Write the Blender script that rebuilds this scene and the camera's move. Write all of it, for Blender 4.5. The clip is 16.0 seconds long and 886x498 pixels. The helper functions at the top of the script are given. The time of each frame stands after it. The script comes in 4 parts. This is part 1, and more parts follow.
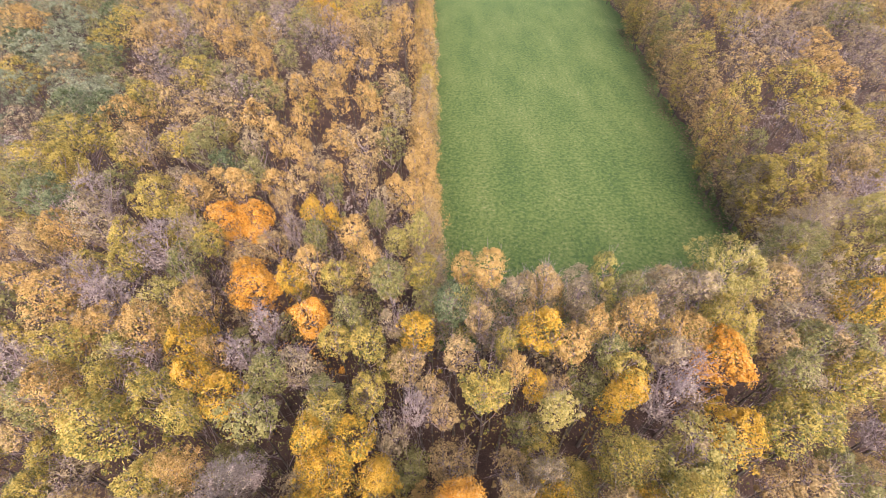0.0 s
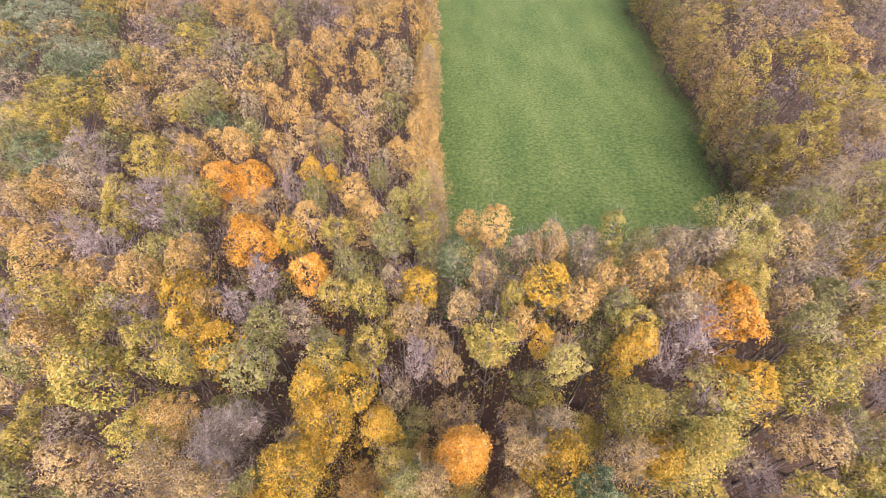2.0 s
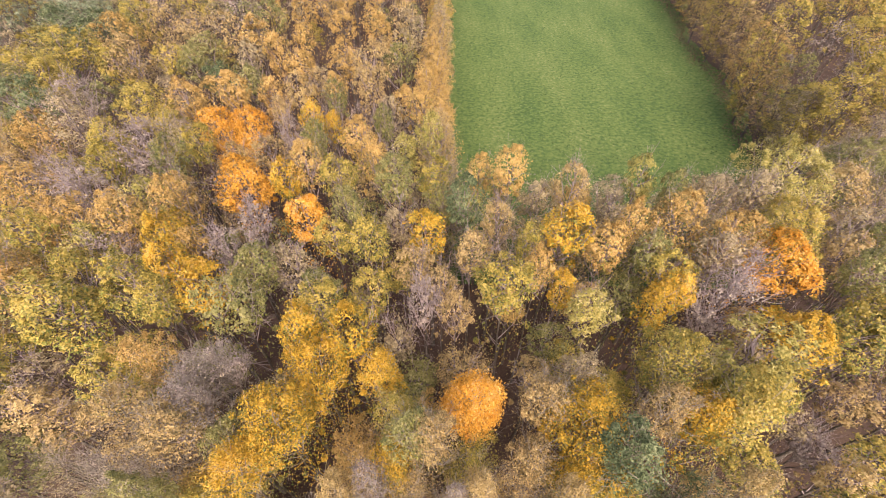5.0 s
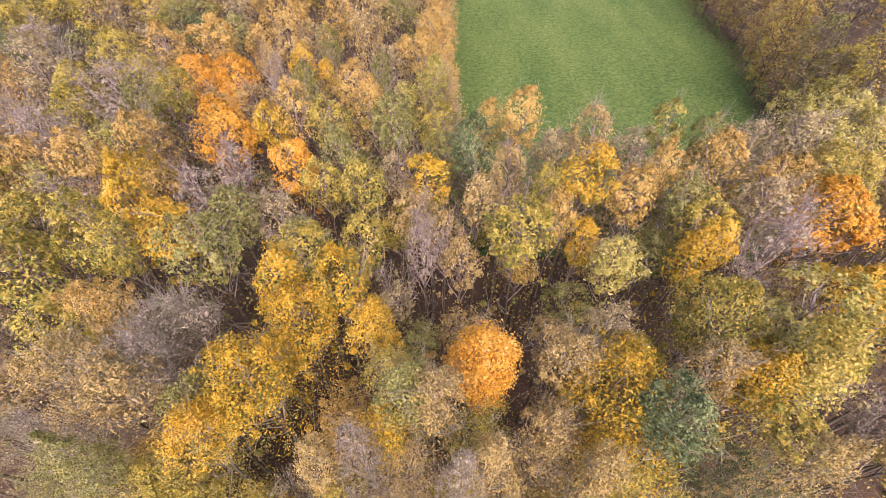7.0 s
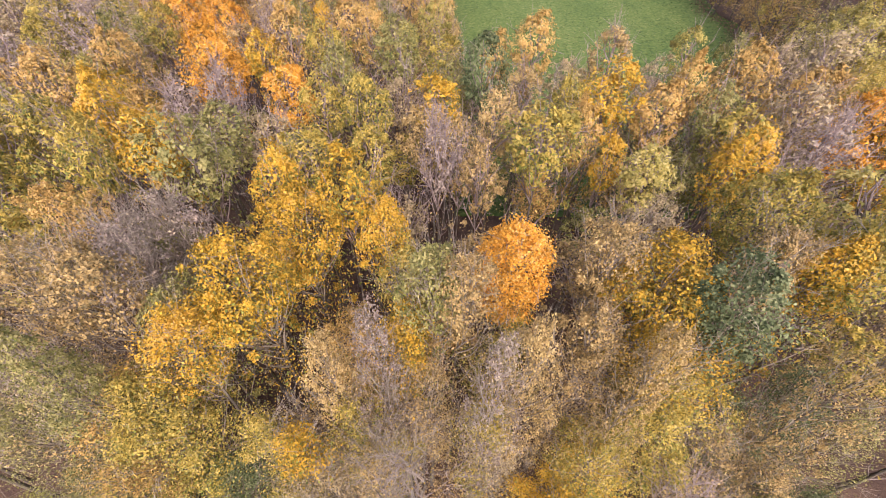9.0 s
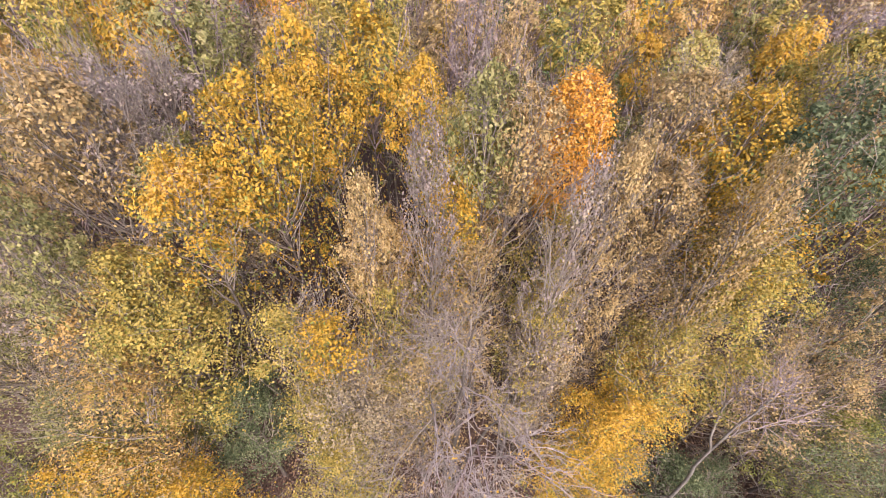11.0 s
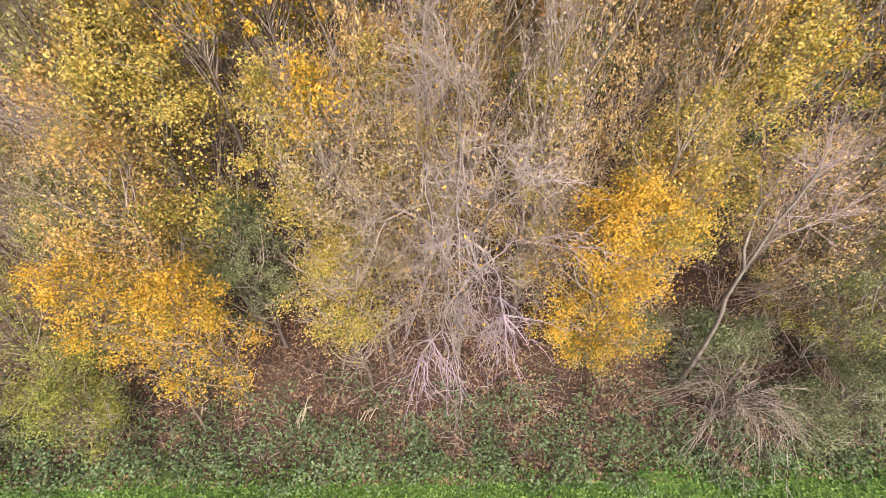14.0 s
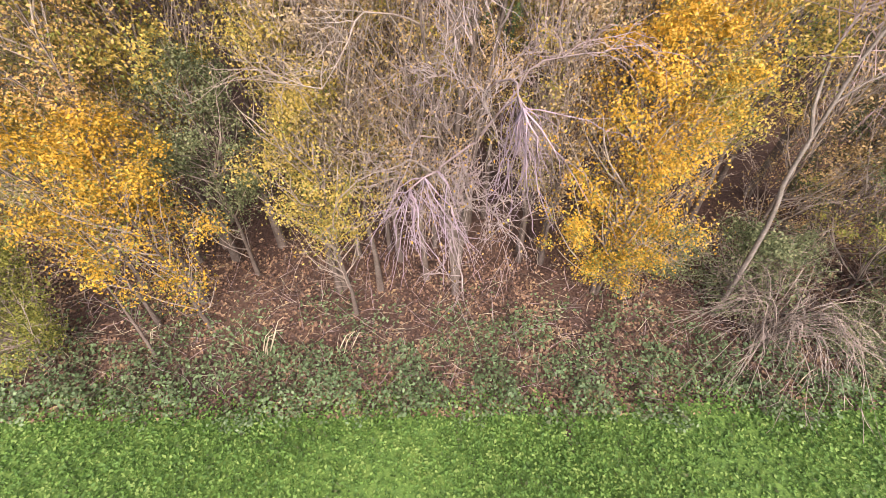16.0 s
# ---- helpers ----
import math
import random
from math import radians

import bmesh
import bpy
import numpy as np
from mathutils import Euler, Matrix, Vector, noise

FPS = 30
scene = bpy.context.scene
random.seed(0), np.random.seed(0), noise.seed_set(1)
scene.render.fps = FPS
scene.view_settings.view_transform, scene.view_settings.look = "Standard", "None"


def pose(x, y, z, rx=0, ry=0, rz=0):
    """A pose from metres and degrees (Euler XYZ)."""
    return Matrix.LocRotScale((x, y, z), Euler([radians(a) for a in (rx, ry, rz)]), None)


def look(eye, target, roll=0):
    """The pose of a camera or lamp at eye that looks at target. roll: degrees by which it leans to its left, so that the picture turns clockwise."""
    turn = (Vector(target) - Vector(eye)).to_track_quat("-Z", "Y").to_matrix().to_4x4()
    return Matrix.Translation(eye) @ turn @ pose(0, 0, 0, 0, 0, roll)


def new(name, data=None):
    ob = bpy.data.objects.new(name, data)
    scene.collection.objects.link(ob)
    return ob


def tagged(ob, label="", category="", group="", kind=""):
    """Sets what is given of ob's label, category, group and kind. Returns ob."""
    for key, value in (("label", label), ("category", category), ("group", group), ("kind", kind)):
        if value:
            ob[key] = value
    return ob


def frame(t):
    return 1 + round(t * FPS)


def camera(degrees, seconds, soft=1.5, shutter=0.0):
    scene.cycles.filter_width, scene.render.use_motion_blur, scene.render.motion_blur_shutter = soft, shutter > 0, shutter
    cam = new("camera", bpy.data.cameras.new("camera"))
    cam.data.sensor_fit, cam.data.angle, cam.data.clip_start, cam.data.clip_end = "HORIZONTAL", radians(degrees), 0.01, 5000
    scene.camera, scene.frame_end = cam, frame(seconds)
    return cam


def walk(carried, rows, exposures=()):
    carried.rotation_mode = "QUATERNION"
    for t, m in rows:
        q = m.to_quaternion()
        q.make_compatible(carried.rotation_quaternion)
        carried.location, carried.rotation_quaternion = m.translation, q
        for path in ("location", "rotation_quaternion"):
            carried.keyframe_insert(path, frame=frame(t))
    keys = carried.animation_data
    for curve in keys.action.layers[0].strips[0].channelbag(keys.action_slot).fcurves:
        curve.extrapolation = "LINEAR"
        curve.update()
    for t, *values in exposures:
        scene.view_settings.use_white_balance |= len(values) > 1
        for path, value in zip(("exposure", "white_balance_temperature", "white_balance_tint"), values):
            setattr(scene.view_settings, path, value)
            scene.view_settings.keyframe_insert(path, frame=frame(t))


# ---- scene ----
# camera: a slow descent over the wood to the field's edge
cam = camera(93.0, 16.0, soft=0.55)
PATH = [
    (0, (1.271, 4.021, 24.710), (1.265, 5.432, 23.293), -0.21),
    (0.5, (1.305, 3.732, 24.172), (1.300, 5.140, 22.752), -0.16),
    (1, (1.223, 3.483, 23.792), (1.226, 4.880, 22.362), 0.20),
    (1.5, (1.139, 3.327, 23.497), (1.142, 4.714, 22.056), 0.30),
    (2, (1.086, 3.235, 23.168), (1.083, 4.618, 21.722), 0.23),
    (2.5, (1.055, 3.138, 22.796), (1.043, 4.517, 21.347), 0.16),
    (3, (1.092, 3.001, 22.401), (1.067, 4.377, 20.950), -0.14),
    (3.5, (1.178, 2.858, 21.979), (1.141, 4.231, 20.525), -0.33),
    (6, (1.050, 3.104, 19.290), (0.999, 4.450, 17.811), -0.43),
    (6.5, (1.028, 3.146, 18.674), (0.974, 4.486, 17.191), -0.38),
    (7, (0.982, 3.118, 18.086), (0.934, 4.456, 16.600), -0.03),
    (7.5, (0.851, 2.867, 17.369), (0.819, 4.223, 15.898), 0.57),
    (8, (0.697, 2.559, 16.773), (0.677, 3.915, 15.304), 0.88),
    (10.5, (-0.636, 1.397, 13.682), (-0.568, 2.776, 12.235), 1.77),
    (11, (-0.910, 1.075, 12.992), (-0.814, 2.464, 11.557), 2.58),
    (11.5, (-0.887, 0.749, 12.529), (-0.812, 2.119, 11.074), 1.64),
    (12, (-0.586, 0.270, 12.183), (-0.575, 1.627, 10.713), -0.65),
    (12.5, (-0.540, -0.262, 11.620), (-0.541, 1.114, 10.168), -1.47),
    (13, (-0.456, -0.700, 11.023), (-0.474, 0.692, 9.587), -1.95),
    (13.5, (-0.460, -0.965, 10.473), (-0.476, 0.426, 9.037), -1.42),
    (14, (-0.504, -1.145, 9.923), (-0.510, 0.245, 8.484), -1.14),
    (14.5, (-0.566, -1.290, 9.345), (-0.558, 0.104, 7.911), -0.65),
    (15, (-0.568, -1.416, 8.731), (-0.559, -0.015, 7.304), -0.53),
    (15.5, (-0.518, -1.563, 8.034), (-0.517, -0.152, 6.616), -0.78),
    (16, (-0.526, -1.646, 7.312), (-0.520, -0.234, 5.895), -0.52),
]
walk(cam, [(t, look(eye, target, roll)) for t, eye, target, roll in PATH], exposures=[(0, 1.5, 6350, 14), (3.5, 1.5, 6350, 14), (6, 1.41, 7200, 6), (6.6, 1.41, 7150, 6), (7.1, 1.4, 6700, 11), (8, 1.38, 6800, 10), (10.5, 1.36, 6120, 15), (12, 1.38, 6300, 10), (13, 1.45, 6700, 8), (14.5, 1.53, 6650, 9), (16, 1.61, 6600, 14)])
# ---------------------------------------------------------------- world and light
world = bpy.data.worlds.new("world")
scene.world = world
world.use_nodes = True
wn = world.node_tree
sky = wn.nodes.new("ShaderNodeTexSky")
sky.sky_type, sky.sun_disc = "NISHITA", False
sky.sun_elevation, sky.sun_rotation = radians(47), radians(168)
sky.air_density, sky.dust_density, sky.ozone_density = 1.0, 4.0, 0.6
wn.links.new(sky.outputs[0], wn.nodes["Background"].inputs[0])
wn.nodes["Background"].inputs[1].default_value = 0.135
sun_data = bpy.data.lights.new("sun", "SUN")
sun_data.energy, sun_data.angle, sun_data.color = 1.5, radians(60), (1.0, 0.925, 0.915)
sun = new("sun", sun_data)
sun.matrix_world = look((10, -47, 52), (0, 0, 0))


# ---------------------------------------------------------------- materials
def material(name, rough=0.8):
    m = bpy.data.materials.new(name)
    m.use_nodes = True
    n = m.node_tree.nodes
    n["Principled BSDF"].inputs["Roughness"].default_value = rough
    n["Principled BSDF"].inputs["Specular IOR Level"].default_value = 0.25
    return m, n, m.node_tree.links


def ramp(nodes, colours):
    r = nodes.new("ShaderNodeValToRGB")
    e = r.color_ramp.elements
    while len(e) < len(colours):
        e.new(0.5)
    for k, (at, c) in enumerate(colours):
        e[k].position, e[k].color = at, (*(0.74 * v for v in c), 1)
    return r


def leaf_material(name, colours, through_leaf=0.3):
    """Thin leaves: each one takes its own tint, and each tree shifts the whole range a little."""
    m, n, l = material(name, 0.6)
    geo, info = n.new("ShaderNodeNewGeometry"), n.new("ShaderNodeObjectInfo")
    shift = n.new("ShaderNodeMath")
    shift.operation = "MULTIPLY_ADD"
    shift.inputs[1].default_value, shift.inputs[2].default_value = 0.26, -0.13
    l.new(info.outputs["Random"], shift.inputs[0])
    coord, patch = n.new("ShaderNodeTexCoord"), n.new("ShaderNodeTexNoise")
    patch.inputs["Scale"].default_value, patch.inputs["Detail"].default_value = 0.9, 2
    l.new(coord.outputs["Object"], patch.inputs["Vector"])
    blend = n.new("ShaderNodeMath")
    blend.operation = "MULTIPLY_ADD"
    blend.inputs[1].default_value, blend.inputs[2].default_value = 0.9, -0.45
    l.new(patch.outputs["Fac"], blend.inputs[0])
    tuft = n.new("ShaderNodeTexNoise")
    tuft.inputs["Scale"].default_value, tuft.inputs["Detail"].default_value = 4.2, 1
    l.new(coord.outputs["Object"], tuft.inputs["Vector"])
    tufted = n.new("ShaderNodeMath")
    tufted.operation = "MULTIPLY_ADD"
    tufted.inputs[1].default_value = 1.1
    l.new(tuft.outputs["Fac"], tufted.inputs[0])
    blend.inputs[2].default_value = -0.98
    l.new(blend.outputs[0], tufted.inputs[2])
    add, add2 = n.new("ShaderNodeMath"), n.new("ShaderNodeMath")
    spread = n.new("ShaderNodeMath")
    spread.operation = "MULTIPLY_ADD"
    spread.inputs[1].default_value, spread.inputs[2].default_value = 0.8, 0.12
    l.new(geo.outputs["Random Per Island"], spread.inputs[0])
    l.new(spread.outputs[0], add.inputs[0])
    l.new(shift.outputs[0], add.inputs[1])
    l.new(add.outputs[0], add2.inputs[0])
    l.new(tufted.outputs[0], add2.inputs[1])
    r = ramp(n, colours)
    l.new(add2.outputs[0], r.inputs[0])
    p = n["Principled BSDF"]
    l.new(r.outputs[0], p.inputs["Base Color"])
    t = n.new("ShaderNodeBsdfTranslucent")
    l.new(r.outputs[0], t.inputs["Color"])
    mix = n.new("ShaderNodeMixShader")
    mix.inputs[0].default_value = through_leaf
    l.new(p.outputs[0], mix.inputs[1])
    l.new(t.outputs[0], mix.inputs[2])
    l.new(mix.outputs[0], n["Material Output"].inputs[0])
    return m


def noise_material(name, colours, scale, fine, rough=0.9, bump=0.4, broad=0.75, grain=0.6, stretch=1.0):
    """Two scales of variation and a little relief."""
    m, n, l = material(name, rough)
    coord = n.new("ShaderNodeTexCoord")
    big, small = n.new("ShaderNodeTexNoise"), n.new("ShaderNodeTexNoise")
    big.inputs["Scale"].default_value, big.inputs["Detail"].default_value = scale, 4
    small.inputs["Scale"].default_value, small.inputs["Detail"].default_value = fine, 6
    mixer = n.new("ShaderNodeMath")
    mixer.operation = "MULTIPLY_ADD"
    mixer.inputs[1].default_value = broad
    half = n.new("ShaderNodeMath")
    half.operation = "MULTIPLY_ADD"
    half.inputs[1].default_value, half.inputs[2].default_value = grain, 0.495 - 0.5 * (broad + grain)
    drawn = n.new("ShaderNodeMapping")
    drawn.inputs["Scale"].default_value = (1, stretch, 1)
    l.new(coord.outputs["Object"], drawn.inputs["Vector"])
    l.new(drawn.outputs["Vector"], big.inputs["Vector"])
    l.new(coord.outputs["Object"], small.inputs["Vector"])
    l.new(small.outputs["Fac"], half.inputs[0])
    l.new(big.outputs["Fac"], mixer.inputs[0])
    l.new(half.outputs[0], mixer.inputs[2])
    r = ramp(n, colours)
    l.new(mixer.outputs[0], r.inputs[0])
    l.new(r.outputs[0], n["Principled BSDF"].inputs["Base Color"])
    b = n.new("ShaderNodeBump")
    b.inputs["Strength"].default_value, b.inputs["Distance"].default_value = bump, 0.05
    l.new(small.outputs["Fac"], b.inputs["Height"])
    l.new(b.outputs[0], n["Principled BSDF"].inputs["Normal"])
    return m


LEAVES = {
    "orange": leaf_material("orange_leaves", [(0.0, (0.285, 0.167, 0.037)), (0.4, (0.86, 0.40, 0.055)), (0.8, (1.0, 0.49, 0.07)), (1.0, (1.0, 0.62, 0.2))]),
    # amber is paler and pinker: distance haze is put into its colour
    "amber": leaf_material("amber_leaves", [(0.0, (0.25, 0.17, 0.07)), (0.4, (0.59, 0.37, 0.125)), (0.8, (0.76, 0.465, 0.155)), (1.0, (0.82, 0.55, 0.22))]),
    "golden": leaf_material("golden_leaves", [(0.0, (0.22, 0.16, 0.035)), (0.22, (0.42, 0.28, 0.045)), (0.5, (0.685, 0.41, 0.047)), (0.85, (0.90, 0.50, 0.058)), (1.0, (0.87, 0.54, 0.13))]),
    "olive_gold": leaf_material("olive_gold_leaves", [(0.0, (0.15, 0.14, 0.045)), (0.4, (0.46, 0.355, 0.085)), (0.8, (0.69, 0.485, 0.105)), (1.0, (0.78, 0.57, 0.19))]),
    "lime": leaf_material("lime_leaves", [(0.0, (0.19, 0.175, 0.055)), (0.4, (0.48, 0.40, 0.115)), (0.8, (0.66, 0.51, 0.15)), (1.0, (0.74, 0.6, 0.26))]),
    "tan": leaf_material("tan_leaves", [(0.0, (0.174, 0.13, 0.062)), (0.4, (0.52, 0.35, 0.16)), (0.8, (0.68, 0.46, 0.195)), (1.0, (0.78, 0.57, 0.27))]),
    "olive": leaf_material("olive_leaves", [(0.0, (0.105, 0.105, 0.05)), (0.4, (0.28, 0.255, 0.09)), (0.8, (0.41, 0.35, 0.125)), (1.0, (0.54, 0.45, 0.2))]),
    "thin": leaf_material("pale_brown_leaves", [(0.0, (0.211, 0.155, 0.087)), (0.4, (0.43, 0.32, 0.195)), (0.8, (0.56, 0.42, 0.24)), (1.0, (0.68, 0.53, 0.31))]),
    "bare": leaf_material("last_leaves", [(0.0, (0.23, 0.165, 0.145)), (0.5, (0.42, 0.315, 0.275)), (0.9, (0.54, 0.42, 0.36)), (1.0, (0.68, 0.54, 0.38))]),
    "green": leaf_material("green_leaves", [(0.0, (0.06, 0.08, 0.035)), (0.5, (0.19, 0.215, 0.10)), (0.9, (0.31, 0.325, 0.16)), (1.0, (0.42, 0.41, 0.21))]),
    "bluegreen": leaf_material("grey_green_leaves", [(0.0, (0.15, 0.16, 0.09)), (0.5, (0.32, 0.33, 0.20)), (0.9, (0.45, 0.45, 0.28)), (1.0, (0.52, 0.50, 0.32))]),
}
UNTURNED = LEAVES["yellow_green"] = leaf_material("yellow_green_leaves", [(0.0, (0.11, 0.13, 0.035)), (0.4, (0.27, 0.28, 0.065)), (0.8, (0.42, 0.40, 0.085)), (1.0, (0.56, 0.50, 0.15))])
BARK = noise_material("grey_brown_bark", [(0.2, (0.09, 0.066, 0.054)), (0.5, (0.18, 0.138, 0.113)), (0.8, (0.28, 0.23, 0.195))], 3, 30, 0.9, 0.6)
TWIG = noise_material("purple_brown_twigs", [(0.2, (0.26, 0.185, 0.18)), (0.5, (0.43, 0.32, 0.31)), (0.8, (0.60, 0.475, 0.46))], 1.5, 12, 0.85, 0.2)
WARM_TWIG = noise_material("warm_brown_twigs", [(0.2, (0.24, 0.18, 0.15)), (0.5, (0.42, 0.335, 0.275)), (0.8, (0.58, 0.475, 0.40))], 1.5, 12, 0.85, 0.2)
PALE_TWIG = noise_material("pale_pinkish_twigs", [(0.2, (0.29, 0.22, 0.20)), (0.5, (0.46, 0.365, 0.335)), (0.8, (0.64, 0.525, 0.49))], 1.5, 12, 0.8, 0.2)
SPRAY = noise_material("pale_violet_twigs", [(0.2, (0.27, 0.19, 0.21)), (0.5, (0.43, 0.32, 0.365)), (0.8, (0.60, 0.48, 0.54))], 1.5, 12, 0.8, 0.2)
STRAW = noise_material("dry_straw", [(0.2, (0.36, 0.29, 0.18)), (0.5, (0.56, 0.48, 0.33)), (0.8, (0.72, 0.64, 0.47))], 2, 20, 0.85, 0.2)
PALE_BARK = noise_material("pale_grey_bark", [(0.2, (0.13, 0.105, 0.088)), (0.5, (0.26, 0.215, 0.18)), (0.8, (0.40, 0.345, 0.30))], 4, 30, 0.9, 0.6)
LITTER = noise_material("leaf_litter_soil", [(0.2, (0.05, 0.031, 0.025)), (0.45, (0.105, 0.062, 0.048)), (0.65, (0.165, 0.10, 0.07)), (0.85, (0.23, 0.155, 0.095))], 0.5, 14, 0.95, 0.8)
MEADOW = noise_material("meadow_turf", [(0.25, (0.056, 0.099, 0.028)), (0.42, (0.099, 0.150, 0.037)), (0.55, (0.140, 0.185, 0.049)), (0.68, (0.199, 0.224, 0.075)), (0.82, (0.302, 0.291, 0.140))], 0.3, 3.2, 0.9, 1.0, 0.5, 1.0, 0.3)
FIELD = noise_material("field_turf", [(0.25, (0.063, 0.115, 0.025)), (0.5, (0.115, 0.196, 0.039)), (0.75, (0.178, 0.259, 0.057))], 0.6, 9, 0.95, 1.0, 0.4, 1.0)


# ---------------------------------------------------------------- mesh helpers
class Pile:
    """Collects vertices, faces and material slots of one mesh."""

    def __init__(self):
        self.v, self.f, self.m, self.n = [], [], [], 0

    def add(self, v, f, slot=0):
        self.v.append(v)
        self.f.append(f + self.n)
        self.m.append(np.full(len(f), slot))
        self.n += len(v)

    def mesh(self, name, mats, smooth=False):
        me = bpy.data.meshes.new(name)
        v = np.concatenate(self.v) if self.v else np.zeros((0, 3))
        f = np.concatenate(self.f) if self.f else np.zeros((0, 3), int)
        me.vertices.add(len(v))
        me.vertices.foreach_set("co", v.astype(np.float32).ravel())
        me.loops.add(f.size)
        me.loops.foreach_set("vertex_index", f.astype(np.int32).ravel())
        me.polygons.add(len(f))
        me.polygons.foreach_set("loop_start", np.arange(0, f.size, 3, dtype=np.int32))
        for mat in mats:
            me.materials.append(mat)
        if len(mats) > 1:
            me.polygons.foreach_set("material_index", np.concatenate(self.m).astype(np.int32))
        if smooth:
            me.polygons.foreach_set("use_smooth", np.ones(len(f), dtype=bool))
        me.update(calc_edges=True)
        return me


def unit(a):
    return a / np.maximum(np.linalg.norm(a, axis=-1, keepdims=True), 1e-9)


def leaf_geometry(rng, at, facing, size, slim=0.62, folded=True, loose=0.42):
    """A small leaf at each place, turned roughly to face the given way: folded along its rib, or plain three-cornered where it is seen from afar."""
    n = len(at)
    normal = unit(facing + rng.normal(0, loose, (n, 3)))
    along = unit(np.cross(normal, rng.normal(0, 1, (n, 3))))
    side = np.cross(normal, along)
    s = (size * rng.uniform(0.65, 1.3, n))[:, None]
    base, tip = at - along * s * 0.5, at + along * s * 0.5 - normal * s * 0.1
    lift = normal * s * 0.12
    a, b = at + side * s * slim * 0.5 + lift, at - side * s * slim * 0.5 + lift
    k = np.arange(n)[:, None]
    if not folded:
        return np.stack([base + side * s * slim * 0.5, tip, base - side * s * slim * 0.5], 1).reshape(-1, 3), k * 3 + [0, 1, 2]
    v = np.stack([base, a, tip, b], 1).reshape(-1, 3)
    f = np.stack([k * 4 + [0, 1, 2], k * 4 + [0, 2, 3]], 1).reshape(-1, 3)
    return v, f


def tube_geometry(lines, radii, sides=3):
    """Tapered tubes along polylines of equal length: lines (n, k, 3), radii (n, k)."""
    n, k, _ = lines.shape
    way = unit(np.gradient(lines, axis=1))
    ref = np.where(np.abs(way[..., 2:3]) > 0.9, np.array([1.0, 0, 0]), np.array([0, 0, 1.0]))
    a = unit(np.cross(way, ref))
    b = np.cross(way, a)
    ang = np.arange(sides) * 2 * math.pi / sides
    ring = a[:, :, None] * np.cos(ang)[None, None, :, None] + b[:, :, None] * np.sin(ang)[None, None, :, None]
    v = (lines[:, :, None] + ring * radii[:, :, None, None]).reshape(-1, 3)
    i, j, s = np.meshgrid(np.arange(n), np.arange(k - 1), np.arange(sides), indexing="ij")
    p = (i * k + j) * sides + s
    q = (i * k + j) * sides + (s + 1) % sides
    f = np.stack([np.stack([p, q, q + sides], -1), np.stack([p, q + sides, p + sides], -1)], -2).reshape(-1, 3)
    return v, f


def bends(rng, start, end, k, wobble, sag=0.0):
    """Polylines from start to end with a wobble, and a sag (down) or rise in the middle."""
    t = np.linspace(0, 1, k)[None, :, None]
    line = start[:, None] * (1 - t) + end[:, None] * t
    arch = np.sin(math.pi * t)
    sway = rng.normal(0, 1, (len(start), k, 3))
    sway[:, 1:-1] = 0.45 * (sway[:, :-2] + 2 * sway[:, 1:-1] + sway[:, 2:])
    line = line + sway * wobble * arch
    line[..., 2] += (sag * arch)[..., 0]
    return line


def part(name, me, parent, label=""):
    ob = new(name, me)
    ob.parent = parent
    return tagged(ob, label, kind="stuff" if name in ("branchwork", "twig_spray", "cane_tangle") else "")


# ---------------------------------------------------------------- trees
def crown_radius(u, kind):
    """The crown's outline from its foot (0) to its top (1): an egg, broadest above the middle."""
    if kind in ("bare", "thin"):
        return np.sin(math.pi * np.clip(0.06 + 0.90 * u ** 1.3, 0, 1)) ** 0.8
    return np.sin(math.pi * np.clip(0.10 + 0.885 * u ** 1.25, 0, 1)) ** 0.62


def lumps(rng, n=9, low=1.2, high=4.5):
    """A smooth random field of about -1 to 1."""
    ways, turns = unit(rng.normal(0, 1, (n, 3))) * rng.uniform(low, high, (n, 1)), rng.uniform(0, 6.28, n)
    return lambda p: np.sin(p @ ways.T + turns).sum(1) / n ** 0.5 * 0.9


